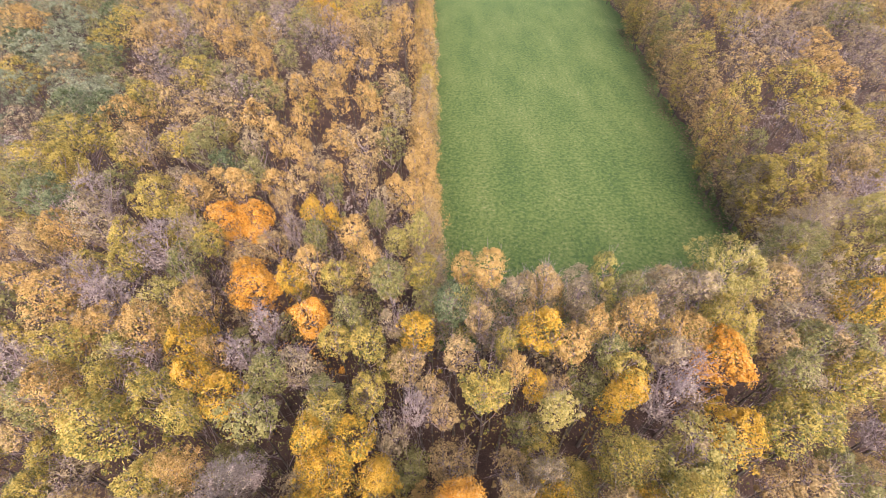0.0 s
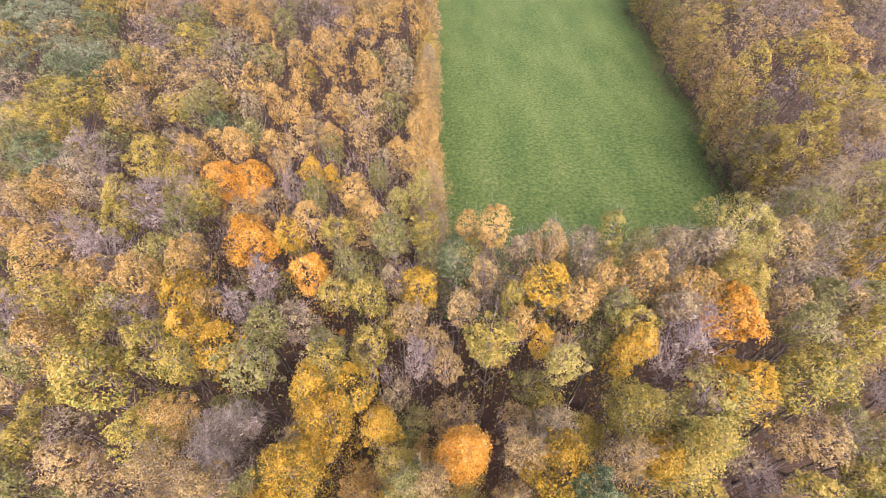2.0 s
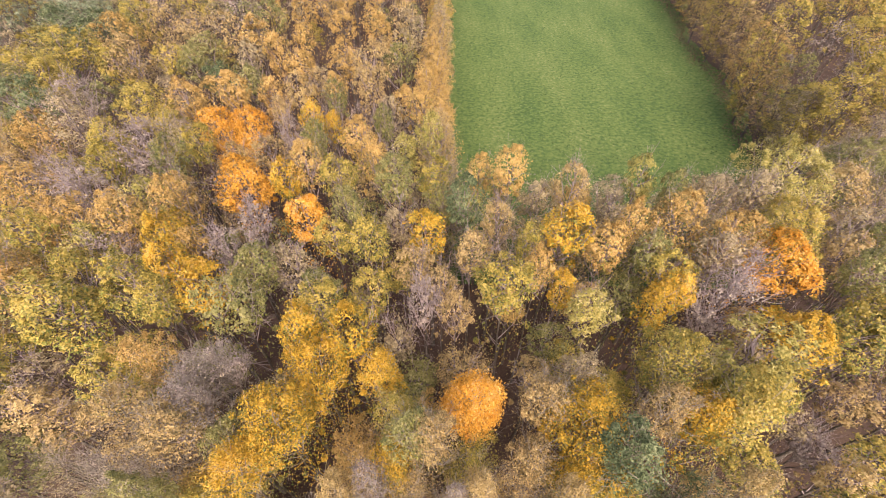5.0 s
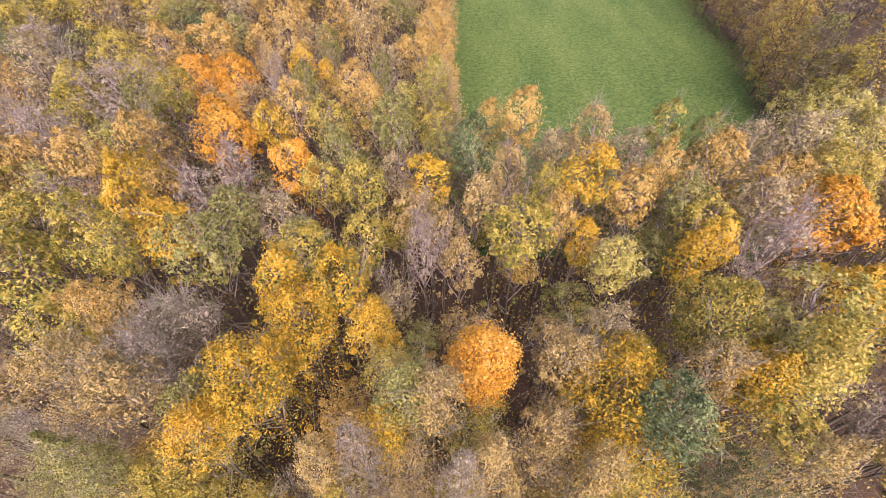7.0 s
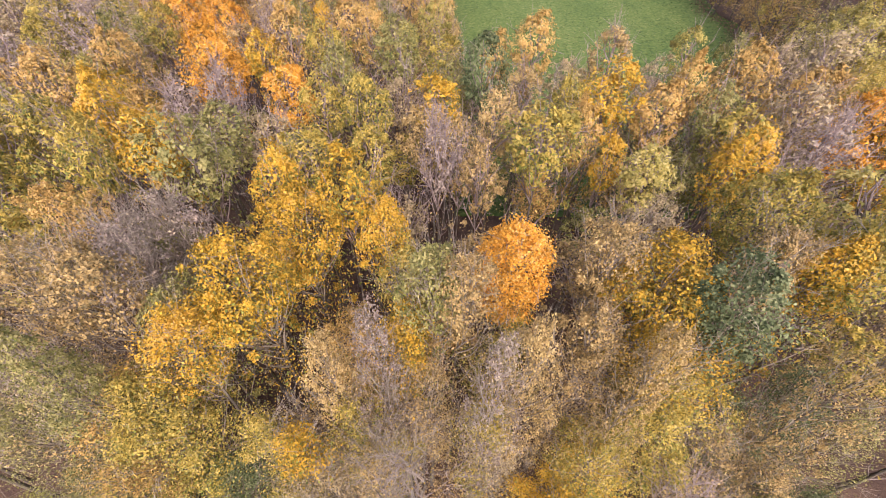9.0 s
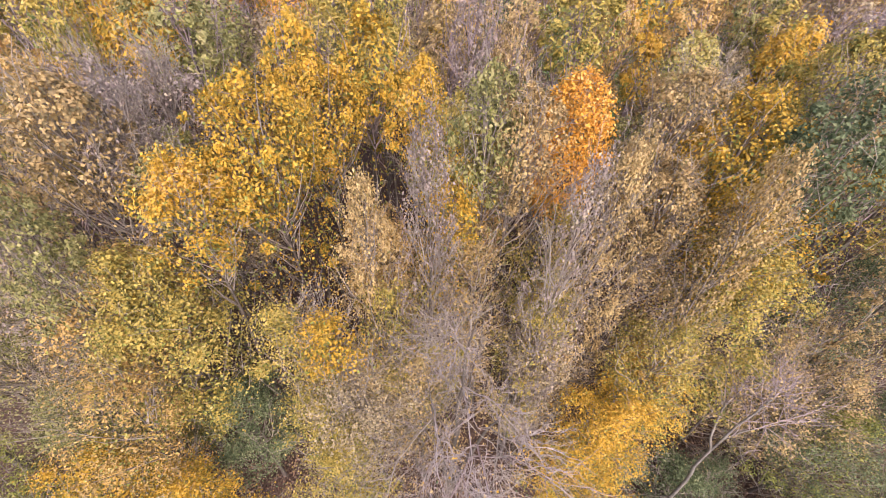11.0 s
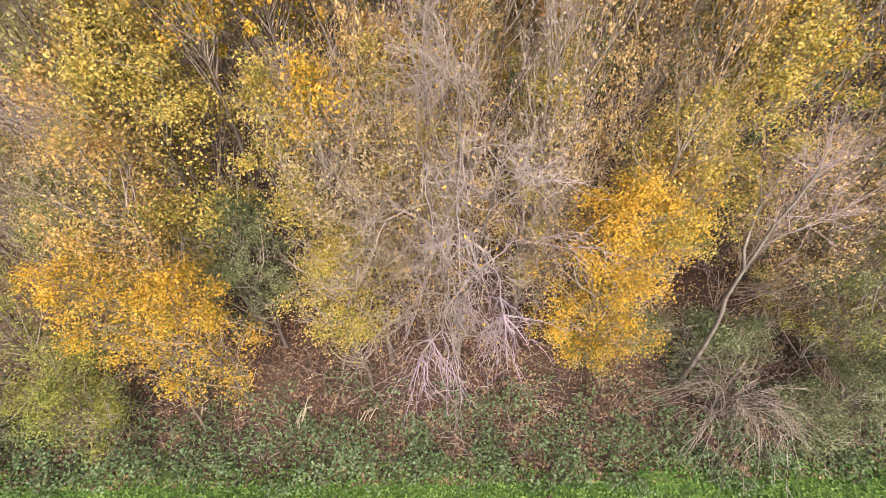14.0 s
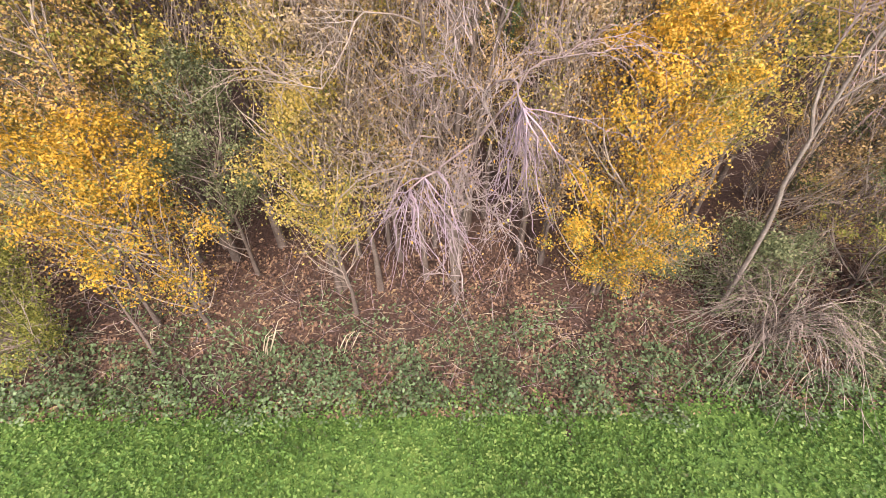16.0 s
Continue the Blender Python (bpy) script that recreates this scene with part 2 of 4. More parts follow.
def tree_parts(kind, seed, leaves, leaf, limbs, twigs, height=10.0, radius=1.2, foot=4.6, tilt=0.0, stout=1.0, folded=True, fine=2, head=None, fill=0.5, ragged=0.20, clump=0.62, inner=0.15, loose=0.75, knot=0.0):
    """Piles for a tree of the given height: trunk, limbs, twigs, crown. Its foot is at the origin."""
    rng = np.random.default_rng(seed)
    trunk, branch, spray, crown = Pile(), Pile(), Pile(), Pile()
    lean = rng.normal(0, 0.12, 2) + [tilt, 0]
    z = np.linspace(0, height * 0.93, 7)
    mid = np.stack([lean[0] * (z / height) ** 1.5, lean[1] * (z / height) ** 1.5, z], 1) + rng.normal(0, 0.035, (7, 3)) * [1, 1, 0]
    mid[0, 2] = -0.05
    rad = 0.085 * (1 - 0.88 * z / z[-1]) * height / 10
    rad[0] *= 1.5
    trunk.add(*tube_geometry(mid[None], rad[None], 6 if fine > 1 else 4))

    def axis(h):
        return np.stack([np.interp(h, z, mid[:, 0]), np.interp(h, z, mid[:, 1]), h], 1)

    field, gaps = lumps(rng), lumps(rng, 9, 2.0, 6.0)
    squash = rng.uniform(0.85, 1.12)

    head = foot if head is None else head  # the dense upper crown begins here, a thin skirt of leaves hangs below

    def place(n, inner):
        """Points of the crown, near its uneven surface, with the way out from its axis."""
        skirt = rng.random(n) < (0.0 if head <= foot else 0.17 if fine > 1 else 0.1)
        u = np.where(skirt, 0.35 + 0.35 * rng.random(n), rng.beta(1.3, 1.0, n))
        ang = rng.uniform(0, 2 * math.pi, n)
        ring = np.stack([np.cos(ang) * squash, np.sin(ang) / squash, np.zeros(n)], 1)
        h = np.where(skirt, foot + (head + 0.6 - foot) * rng.random(n), head + (height - head) * u)
        rough = axis(h) + ring * radius
        r = radius * crown_radius(u, kind) * (1 + ragged * field(rough)) * (1 - inner * rng.uniform(0, 1, n) ** 1.7)
        at = axis(np.minimum(h, z[-1]))
        at[:, 2] = h + 0.22 * field(rough[:, [1, 2, 0]]) * (u > 0.5)
        return at + ring * r[:, None], ring + np.stack([0 * u, 0 * u, (u - 0.35) * 1.5], 1), h

    centre, out, h = place(limbs, 0.6)
    away = np.linalg.norm((centre - axis(h))[:, :2], axis=1)
    origin = axis(np.clip(h - away * 1.1 - rng.uniform(0.2, 0.9, limbs), 0.5, height * 0.9))
    k = 5 if fine > 1 else 3
    wood = bends(rng, origin, centre, k, 0.05, 0.0)
    wood[:, :, :2] += (np.sin(np.linspace(0, math.pi, k))[None, :, None] * (centre - origin)[:, None, :2] * 0.12)
    branch.add(*tube_geometry(wood, stout * np.linspace(0.024, 0.007, k)[None] * rng.uniform(0.7, 1.3, (limbs, 1))))
    if twigs:
        pick = np.repeat(np.arange(limbs), twigs)
        way = unit(unit(out[pick]) * 0.45 + np.array([0, 0, 0.8]) + rng.normal(0, 0.5, (len(pick), 3)))
        length = rng.uniform(0.3, 0.9, len(pick))[:, None]
        start = wood[pick, rng.integers(1, k, len(pick))]
        ends = start + way * length
        kk = 3 if fine else 2
        spray.add(*tube_geometry(bends(rng, start, ends, kk, 0.035), stout * np.linspace(0.0075, 0.003, kk)[None] * np.ones((len(pick), 1))))
        if fine:
            pick2 = np.repeat(np.arange(len(pick)), fine)
            start2 = start[pick2] * 0.5 + ends[pick2] * 0.5
            ends2 = start2 + unit(way[pick2] + rng.normal(0, 0.55, (len(pick2), 3))) * length[pick2] * 0.55
            spray.add(*tube_geometry(np.stack([start2, ends2], 1), stout * np.array([[0.0045, 0.002]]) * np.ones((len(pick2), 1))))
    still_green = {"golden": 0.28, "olive_gold": 0.36, "amber": 0.15, "olive": 0.2}.get(kind, 0) if fine else 0

    def leaf_out(at, way, size, loose):
        """Hang the leaves; lower in the crown more of them have not turned yet (second material)."""
        late = rng.random(len(at)) < still_green * np.clip(1.05 - (at[:, 2] - head) / (height - head), 0.05, 1)
        for slot, mine in ((0, ~late), (1, late)):
            if mine.any():
                crown.add(*leaf_geometry(rng, at[mine], way[mine], size, 0.62, folded, loose), slot)

    if leaves:
        even = int(leaves * (1 - clump))
        at, way, h = place(int(even * 1.6), fill)
        keep = gaps(at) + rng.normal(0, 0.3, len(at)) > -0.45
        at, way = at[keep][:even] + rng.normal(0, 0.055, (min(even, keep.sum()), 3)), way[keep][:even]
        leaf_out(at, unit(way) * 0.75 + np.array([0, 0, 0.5]), leaf, loose)
        if fine > 1:  # the shaded inner foliage behind the outer leaves
            at, way, h = place(int(leaves * inner), 0.95)
            at[:, :2] -= (at - axis(h))[:, :2] * 0.25
            leaf_out(at, unit(way) * 0.4 + np.array([0, 0, 0.8]), leaf * 1.15, 0.5)
        tufts = max(36, int((46 - 32 * clump) * radius * (height - head) ** 0.75))
        spread = 0.20 + 0.14 * clump
        if knot:  # many small tight tufts
            tufts, spread = int(2.1 * radius * (height - head) / knot), knot
        heart, way, h = place(tufts, fill * 0.8)
        share = rng.uniform(0.35, 1.7, tufts) * (0.45 + 0.7 * (gaps(heart) > -0.5))
        rest = leaves - even
        pick = rng.choice(tufts, rest, p=share / share.sum())
        off = unit(rng.normal(0, 1, (rest, 3))) * (rng.uniform(0.0, 1.0, rest) ** 0.6 * spread * rng.uniform(0.7, 1.25, tufts)[pick])[:, None]
        off[:, 2] = off[:, 2] * 0.8 + 0.03
        stray = rng.random(rest) < 0.08
        off[stray] *= rng.uniform(1.0, 2.0, (stray.sum(), 1))
        leaf_out(heart[pick] + off, unit(way[pick]) * 0.45 + np.array([0, 0, 0.5]) + unit(off) * 0.6, leaf, loose)
    return trunk, branch, spray, crown


KINDS = {  # label, leaves as a share of a full crown, twigs on each limb
    "orange": ("young tree with a dense bright orange autumn crown", 1.5, 1),
    "amber": ("young tree with an amber autumn crown", 1.0, 2),
    "golden": ("young tree with a full golden yellow crown", 1.05, 2),
    "olive_gold": ("young tree with an olive and gold crown", 0.95, 2),
    "lime": ("young tree with a pale yellow-green crown", 0.9, 2),
    "tan": ("young tree with thinning tan autumn leaves", 0.62, 5),
    "olive": ("young tree with a dull olive green crown", 0.8, 3),
    "thin": ("half-bare young tree with few pale brown leaves", 0.5, 6),
    "bare": ("nearly leafless young tree with purplish brown twigs", 0.26, 10),
    "green": ("young tree still in dark green leaf", 1.1, 1),
    "bluegreen": ("tree with a grey-green crown", 1.1, 1),
    "yellow_green": ("young tree with yellow-green leaves", 0.9, 2),
}
PROTOTYPES = {}
WIDTH = {"broad": 1.8, "usual": 1.2, "slim": 0.85}
TREE_PARTS = ("trunk", "branchwork", "twig_spray", "crown")


def prototype(kind, near, low, size, variant):
    """Shared meshes (trunk, limbs, twigs, crown) for a kind of tree, finer for those close by; low: leaves down to the ground, as at a wood's edge."""
    key, big = (kind, near, low, size, variant), size == "broad"
    if key not in PROTOTYPES:
        label, share, twigs = KINDS[kind]
        count, leaf, limbs = ((11000, 0.074, 40) if near == 2 else (6600, 0.1, 26) if near == 1 else (3600, 0.132, 18))
        grow = (1.35 if low else 1.0) * {"broad": 2.1, "slim": 0.62}.get(size, 1.0)
        seed = 1000 + 37 * variant + 7 * list(KINDS).index(kind) + 501 * near + 90 * low + 17 * list(WIDTH).index(size)
        piles = tree_parts(kind, seed, int(count * share * grow * (1.35 if big else 1)), leaf * (0.8 if big else 1), int(limbs * grow ** 0.7), twigs if near else max(1, twigs // 2), foot=(1.0 if near == 0 else 1.6) if low else 4.2, head=None if low else 8.0 if size == "slim" else 7.4 if near == 2 else 7.3, radius=WIDTH[size], stout=(1.3, 1.15, 1.0)[near], folded=near == 2, fine=near, clump=0.55, inner=0.2, fill=0.42, ragged=0.26, loose=0.6 if near == 2 else 0.45, knot=(0.2, 0.16, 0.15)[near])
        mats = (BARK, WARM_TWIG if near == 2 else TWIG, WARM_TWIG if near == 2 else TWIG, LEAVES[kind])
        PROTOTYPES[key] = [p.mesh(n, [m, UNTURNED] if n == "crown" else [m], n == "trunk") for p, n, m in zip(piles, TREE_PARTS, mats)]
    return PROTOTYPES[key]


dice = random.Random(5)
STANDING, DISTANT = [], []


def tree(kind, x, y, r, h=None, low=0, label="", single=34):
    near = 2 if y < 9.5 and abs(x) < 9 else 1 if y < 24 else 0
    h = h or dice.uniform(9.1, 10.6)
    STANDING.append((x, y, r))
    if y > single:
        DISTANT.append((kind, x, y, r, h, low))
        return
    base = new("tree")
    size = "broad" if r > 1.42 else "slim" if r < 0.92 and not low else "usual"
    wide = r / WIDTH[size]
    base.matrix_basis = pose(x, y, 0, 0, 0, dice.uniform(0, 360)) @ Matrix.Diagonal((wide, wide, h / 10, 1))
    for name, me in zip(TREE_PARTS, prototype(kind, near, low, size, dice.randrange(2 if near == 2 else 3))):
        part(name, me, base)
    tagged(base, label or KINDS[kind][0], "tree", "trees of the wood")


def plant(kind, spots):
    for x, y, r, *h in spots:
        if not in_meadow(x, y, -0.2):
            tree(kind, x, y, r * (0.86 if y > 10.4 else 1.05), h[0] if h else None, 1 if y < 6.3 or (x > 19 and in_meadow(x, y, 4.0)) else 0)


# ---------------------------------------------------------------- ground
FIELD_EDGE = 1.9


def meadow_left(y):
    return 0.85 - 0.034 * (y - 22)


def meadow_right(y):
    return 14 + 12 * (1 - math.exp(-(y - 17.5) / 5)) + max(0, y - 32) * 0.11 + 0.5 * math.sin(y * 0.31) + 0.3 * math.sin(y * 0.83)


def in_meadow(x, y, margin=0.0):
    return y > 19.3 - margin and meadow_left(y) - margin < x < meadow_right(y) + margin


def sheet(name, xs, ys, height, mat):
    gx, gy = np.meshgrid(xs, ys)
    gz = np.array([[height(a, b) for a, b in zip(ra, rb)] for ra, rb in zip(gx, gy)])
    v = np.stack([gx, gy, gz], -1).reshape(-1, 3)
    w = len(xs)
    i, j = np.meshgrid(np.arange(w - 1), np.arange(len(ys) - 1))
    p = (j * w + i).ravel()
    f = np.concatenate([np.stack([p, p + 1, p + w + 1], 1), np.stack([p, p + w + 1, p + w], 1)])
    pile = Pile()
    pile.add(v, f)
    return new(name, pile.mesh(name, [mat], True))


def rise(x, y):
    """Small unevenness of the soil."""
    near = max(0.0, 1 - math.hypot(x, y - 5) / 60) * (0.25 if in_meadow(x, y, 1.0) else 1.0)
    return 0.10 * near * noise.noise((x * 0.35, y * 0.35, 0)) + 0.03 * near * noise.noise((x * 1.7, y * 1.7, 3))


reach = [-900, -400, -150, -60] + [v * 0.8 for v in range(-50, 51)] + [60, 150, 400, 900]
tagged(sheet("ground", reach, [v + 20 for v in reach], rise, LITTER), "woodland floor of brown leaf litter and soil", "ground", kind="structure")


def turf(name, outline, label, mat):
    """A field over the soil, whose rim is uneven. outline(y) gives its left and right edge."""
    pile = Pile()
    rows = []
    for y in outline[0]:
        a, b = outline[1](y)
        n = 44
        rows.append([(a + (b - a) * k / n + (0.35 * noise.noise((k * 0.9, y * 0.5, 7)) if k in (0, n) else 0), y + 0.25 * noise.noise((k * 1.3, y, 2))) for k in range(n + 1)])
    v = np.array([[x, y, rise(x, y) + 0.05] for row in rows for x, y in row])
    w = len(rows[0])
    i, j = np.meshgrid(np.arange(w - 1), np.arange(len(rows) - 1))
    p = (j * w + i).ravel()
    pile.add(v, np.concatenate([np.stack([p, p + 1, p + w + 1], 1), np.stack([p, p + w + 1, p + w], 1)]))
    return tagged(new(name, pile.mesh(name, [mat], True)), label, "meadow", kind="structure")


turf("meadow", ([19.0 + 1.0 * k for k in range(40)] + [60 + 6 * k for k in range(30)], lambda y: (meadow_left(y), meadow_right(y) + 1.5)), "green meadow enclosed by autumn woodland", MEADOW)
turf("field", ([-60 + 6 * k for k in range(9)] + [-6 + 0.4 * k for k in range(20)], lambda y: (-70, 70)), "fresh green field along the woodland edge", FIELD)

# ---------------------------------------------------------------- trees read off one by one
# some distant orange trees stand here as amber, their haze painted as leaf colour
plant('amber', [(-7.9, 8.8, 0.6), (-14, 11.5, 1.18), (4.2, 12.7, 0.6), (-8.6, 13.5, 0.7), (6.9, 13.8, 0.96), (11.4, 14.5, 1.21), (7.9, 14.6, 0.6), (-12.1, 14.9, 1.19), (-14, 15, 1.18), (10, 15.1, 1.27), (-10, 15.8, 1.18), (-18.2, 17.3, 1.52), (3.6, 17.8, 1.01), (-5.3, 17.9, 0.83), (-20.4, 18, 0.89), (-2.4, 18.3, 0.72), (2.3, 18.6, 0.72), (-3.5, 20.8, 1.01), (-20.6, 21.9, 1.34), (-0.7, 23.9, 0.85), (-13.8, 24.4, 0.92), (-11.1, 24.7, 0.97), (-1.8, 26.1, 0.91), (-9.6, 26.1, 1.14), (-13.2, 26.7, 1.51), (-6.3, 27.4, 0.82), (-0.7, 28.1, 0.77), (-9, 29.9, 0.99), (-10.7, 31.1, 1.12), (-6.5, 32.3, 1.29)])
plant('amber', [(-10.2, 34.7, 1.03), (-13.3, 34.8, 1.38), (-24.6, 35.9, 1.89), (-4.7, 36.5, 0.98), (-8, 38.4, 1.31), (-11.1, 39, 1.14), (-5.8, 39.5, 1.27), (-9.5, 41.9, 1.82), (36.8, 42.3, 2.6), (-15.3, 43.4, 1.1), (-8.2, 45.1, 1.27), (-6.4, 45.8, 1.52), (38.1, 46.1, 2.6), (-1.6, 48, 1.13), (-4.2, 48.8, 1.41), (-17.8, 48.9, 1.37), (-20.6, 51.3, 2.01), (-3.2, 54.2, 1.42), (-9.5, 56.8, 2.26), (-47.9, 58.1, 2.6), (-51.1, 60.3, 2.6), (37.4, 66.1, 2.6)])
plant('bluegreen', [(-41.2, 49.8, 2.6), (-38.7, 50.6, 2.6)])
plant('olive_gold', [(8.7, 7.3, 0.81), (-0.4, 7.4, 0.6), (9.9, 8.4, 0.9), (-9.1, 8.8, 1.03), (7.5, 9.3, 0.97), (-11.7, 10.5, 1.49), (-8.2, 10.6, 0.68), (-3.1, 10.7, 0.83), (14.9, 11, 1.35), (16.1, 11, 0.97), (-9.8, 11.4, 1.16), (2.9, 11.5, 1.01), (-1.7, 11.7, 0.78), (-12.4, 12.3, 1.23), (18.2, 12.4, 1.19), (8.8, 12.9, 0.92), (-14.8, 13.7, 1.18), (3.8, 13.7, 0.6), (-2.2, 13.9, 0.86), (-3.5, 14.1, 0.77), (14.1, 15.2, 1.71), (-4, 17.6, 0.86), (0.3, 18.3, 0.94), (-15.3, 19, 0.88), (-11.4, 20.5, 0.87), (-16.1, 20.8, 1.2), (-14.2, 22.6, 1.24), (22.1, 23.9, 1.74), (-17.1, 25, 1.98), (22.4, 26.5, 2.41)])
plant('olive_gold', [(30.9, 27.3, 2.31), (-24.1, 27.5, 1.79), (-26.7, 28.5, 2.58), (26.4, 29.1, 2.6), (-21.7, 30.7, 1.4), (-18.1, 31.1, 1.04), (-26.1, 31.9, 2.6), (22.3, 32.6, 2.46), (30.3, 33.1, 2.6), (36.5, 35.1, 2.44), (26.2, 38, 2.22), (-24.3, 38.5, 1.84), (33.3, 42, 2.6), (-22.2, 43.8, 2.46), (28.8, 51, 2.39), (-35.9, 58, 2.6), (-20.6, 58.9, 2.05), (36.4, 59.1, 2.6)])
plant('tan', [(4, 5.5, 0.6), (-1.8, 5.6, 0.6), (1.9, 5.6, 0.6), (8.2, 5.7, 0.68), (3.2, 6.5, 0.6), (-6.1, 6.8, 0.72), (0.6, 6.8, 0.6), (-8, 7.2, 0.92), (7, 7.6, 0.6), (3.7, 7.9, 0.6), (1.2, 11, 0.64), (0.7, 11.8, 0.7), (0, 12.9, 0.85), (1.8, 13.5, 0.91), (15.3, 13.8, 1), (17.7, 13.8, 1.03), (2.9, 15.3, 0.73), (6, 16.9, 0.86), (-10.9, 17.3, 0.74), (17.5, 17.6, 1.41), (-9.5, 20, 1.1), (-8.2, 20.8, 1.03), (-21.7, 21.4, 1.32), (-8.4, 23.9, 0.65), (-7.8, 25.5, 0.79), (-4.1, 26.8, 1.14), (27.9, 28, 2.21), (-7.5, 28.2, 0.89), (-4.5, 30.3, 1.38), (-19.9, 30.3, 1.5)])
plant('tan', [(-18.5, 34.5, 1.59), (-15.2, 34.5, 1.28), (-22, 37.9, 1.77), (23.3, 38, 2.44), (-20, 38.5, 1.63), (-3.2, 40.6, 1.35), (32.6, 46.1, 2.6), (29.9, 46.4, 2.6), (-6.4, 52.1, 1.72), (-31, 52.3, 2.02), (-17.6, 58.9, 2.02), (39.8, 59.1, 2.6), (-13.8, 60, 2.02), (55, 61, 2.6)])
plant('bare', [(1.3, 5.2, 0.6), (-0.7, 5.7, 0.6), (-7.4, 5.9, 0.63), (-6, 7.4, 0.61), (-6.6, 8.5, 0.73), (-5.4, 8.7, 0.62), (0.2, 10.7, 0.64), (10.2, 11.5, 1.18), (11.2, 12.6, 0.91), (-16.5, 13, 1.19), (-11.5, 13.3, 0.89), (-7.2, 13.4, 0.84), (-6.9, 14.8, 0.86), (-15, 16.6, 1.39), (-17.2, 18.4, 1.13), (-13.9, 20.3, 1.64), (-7, 21.2, 0.6), (-20.2, 24.8, 1.93), (28.5, 26.1, 2.18), (-29.6, 30.8, 1.29), (28.1, 35.3, 2.6), (-16.4, 39.8, 1.44), (-23.6, 42.2, 2.27), (-27.4, 45.9, 2.14), (37, 49.2, 2.51), (-28.6, 53.1, 2.6), (-11, 54.9, 1.47)])
plant('olive', [(-6.3, 5.3, 0.72), (0.2, 6.6, 0.6), (-5, 6.9, 0.6), (-5.8, 10.5, 0.96), (-3.7, 11.8, 0.9), (-15.4, 11.8, 1.2), (14.9, 12.4, 0.84), (-5.9, 12.5, 1.03), (8.3, 13.5, 0.68), (17, 14, 0.98), (19.1, 14.1, 1.04), (-2.9, 15.3, 0.74), (0.6, 16.6, 0.75), (10.1, 16.9, 0.65), (-1.3, 17.1, 1.05), (-11.8, 18.4, 0.84), (19.6, 18.7, 1.14), (-5.6, 20.5, 0.8), (27.6, 22.6, 1.49), (-2.6, 22.8, 0.7), (-5.4, 24.7, 0.65), (-24.6, 25.1, 1.98), (-10.9, 27, 1.02), (-16.3, 30.7, 1.19), (-2.7, 31.5, 1.28), (-16.4, 33.2, 1.51), (-13.2, 37.9, 1.35), (-20.1, 43.4, 1.44), (-14.9, 48.1, 1.66), (-24.4, 49.7, 2.21)])
plant('olive', [(-14.5, 55.8, 2.27), (48.2, 57.1, 2.6), (30.2, 59.6, 2.6), (26.8, 62.1, 2.6)])
plant('thin', [(4.9, 8.7, 0.6), (16.2, 12.4, 1.09), (-4.7, 12.9, 1.02), (10.8, 13.4, 0.88), (-1.1, 15.3, 0.78), (17.1, 15.6, 1.05), (13.6, 16.7, 0.98), (19.4, 17.1, 1.32), (8, 17.3, 1.13), (12.3, 17.3, 1.25), (5, 17.6, 0.85), (-13, 21.3, 0.81), (-18.6, 21.8, 1.45), (24, 23.5, 1.69), (-2.7, 24.7, 1.09), (-15.7, 26.5, 1.3), (31, 30.4, 2.41), (-12.4, 30.7, 1.04), (-2.6, 35.9, 1.44), (-17.9, 39.3, 1.45), (42.8, 44.7, 2.6), (23.9, 46.1, 2.47), (47.8, 53.6, 2.6), (51.8, 66, 2.6)])
plant('green', [(5.7, 6.6, 0.74), (1.6, 15.8, 0.94), (-22.3, 23.7, 1.62), (-14, 29, 1.16)])
plant('orange', [(13.3, 13.4, 1.29), (-4.8, 15.5, 0.98), (-8, 17.4, 1.36), (-11.7, 22.8, 1.19), (-10.1, 22.9, 1.2)])
plant('golden', [(-3.5, 7.2, 0.93), (4.9, 7.4, 1.01), (8, 7.6, 0.68), (-1, 8.7, 0.6), (-2.9, 8.9, 0.93), (-2.1, 9.6, 0.69), (-3.6, 9.9, 0.62), (12.6, 10.6, 1.23), (-7.5, 11.3, 0.96), (8, 11.5, 0.77), (9, 12, 0.8), (-8.5, 12.2, 0.76), (5.1, 12.4, 0.61), (-9.8, 13.8, 1.15), (5.2, 14.6, 1.06), (0.1, 14.8, 1), (20.9, 16.1, 1.23), (-6.3, 17.6, 0.89), (-6.4, 22.8, 0.79), (-5.4, 23, 0.6)])
plant('lime', [(9.9, 9.4, 1.21), (5.9, 11.4, 0.89), (-13, 13.7, 0.97), (-12.7, 16.9, 1.4), (9.5, 18, 0.85), (15.4, 18.2, 1.98), (-0.1, 20.8, 0.8), (-1.6, 21.3, 0.91), (26.8, 23.5, 2.03)])

# ---------------------------------------------------------------- the wood's edge beside the field
edge = np.random.default_rng(21)


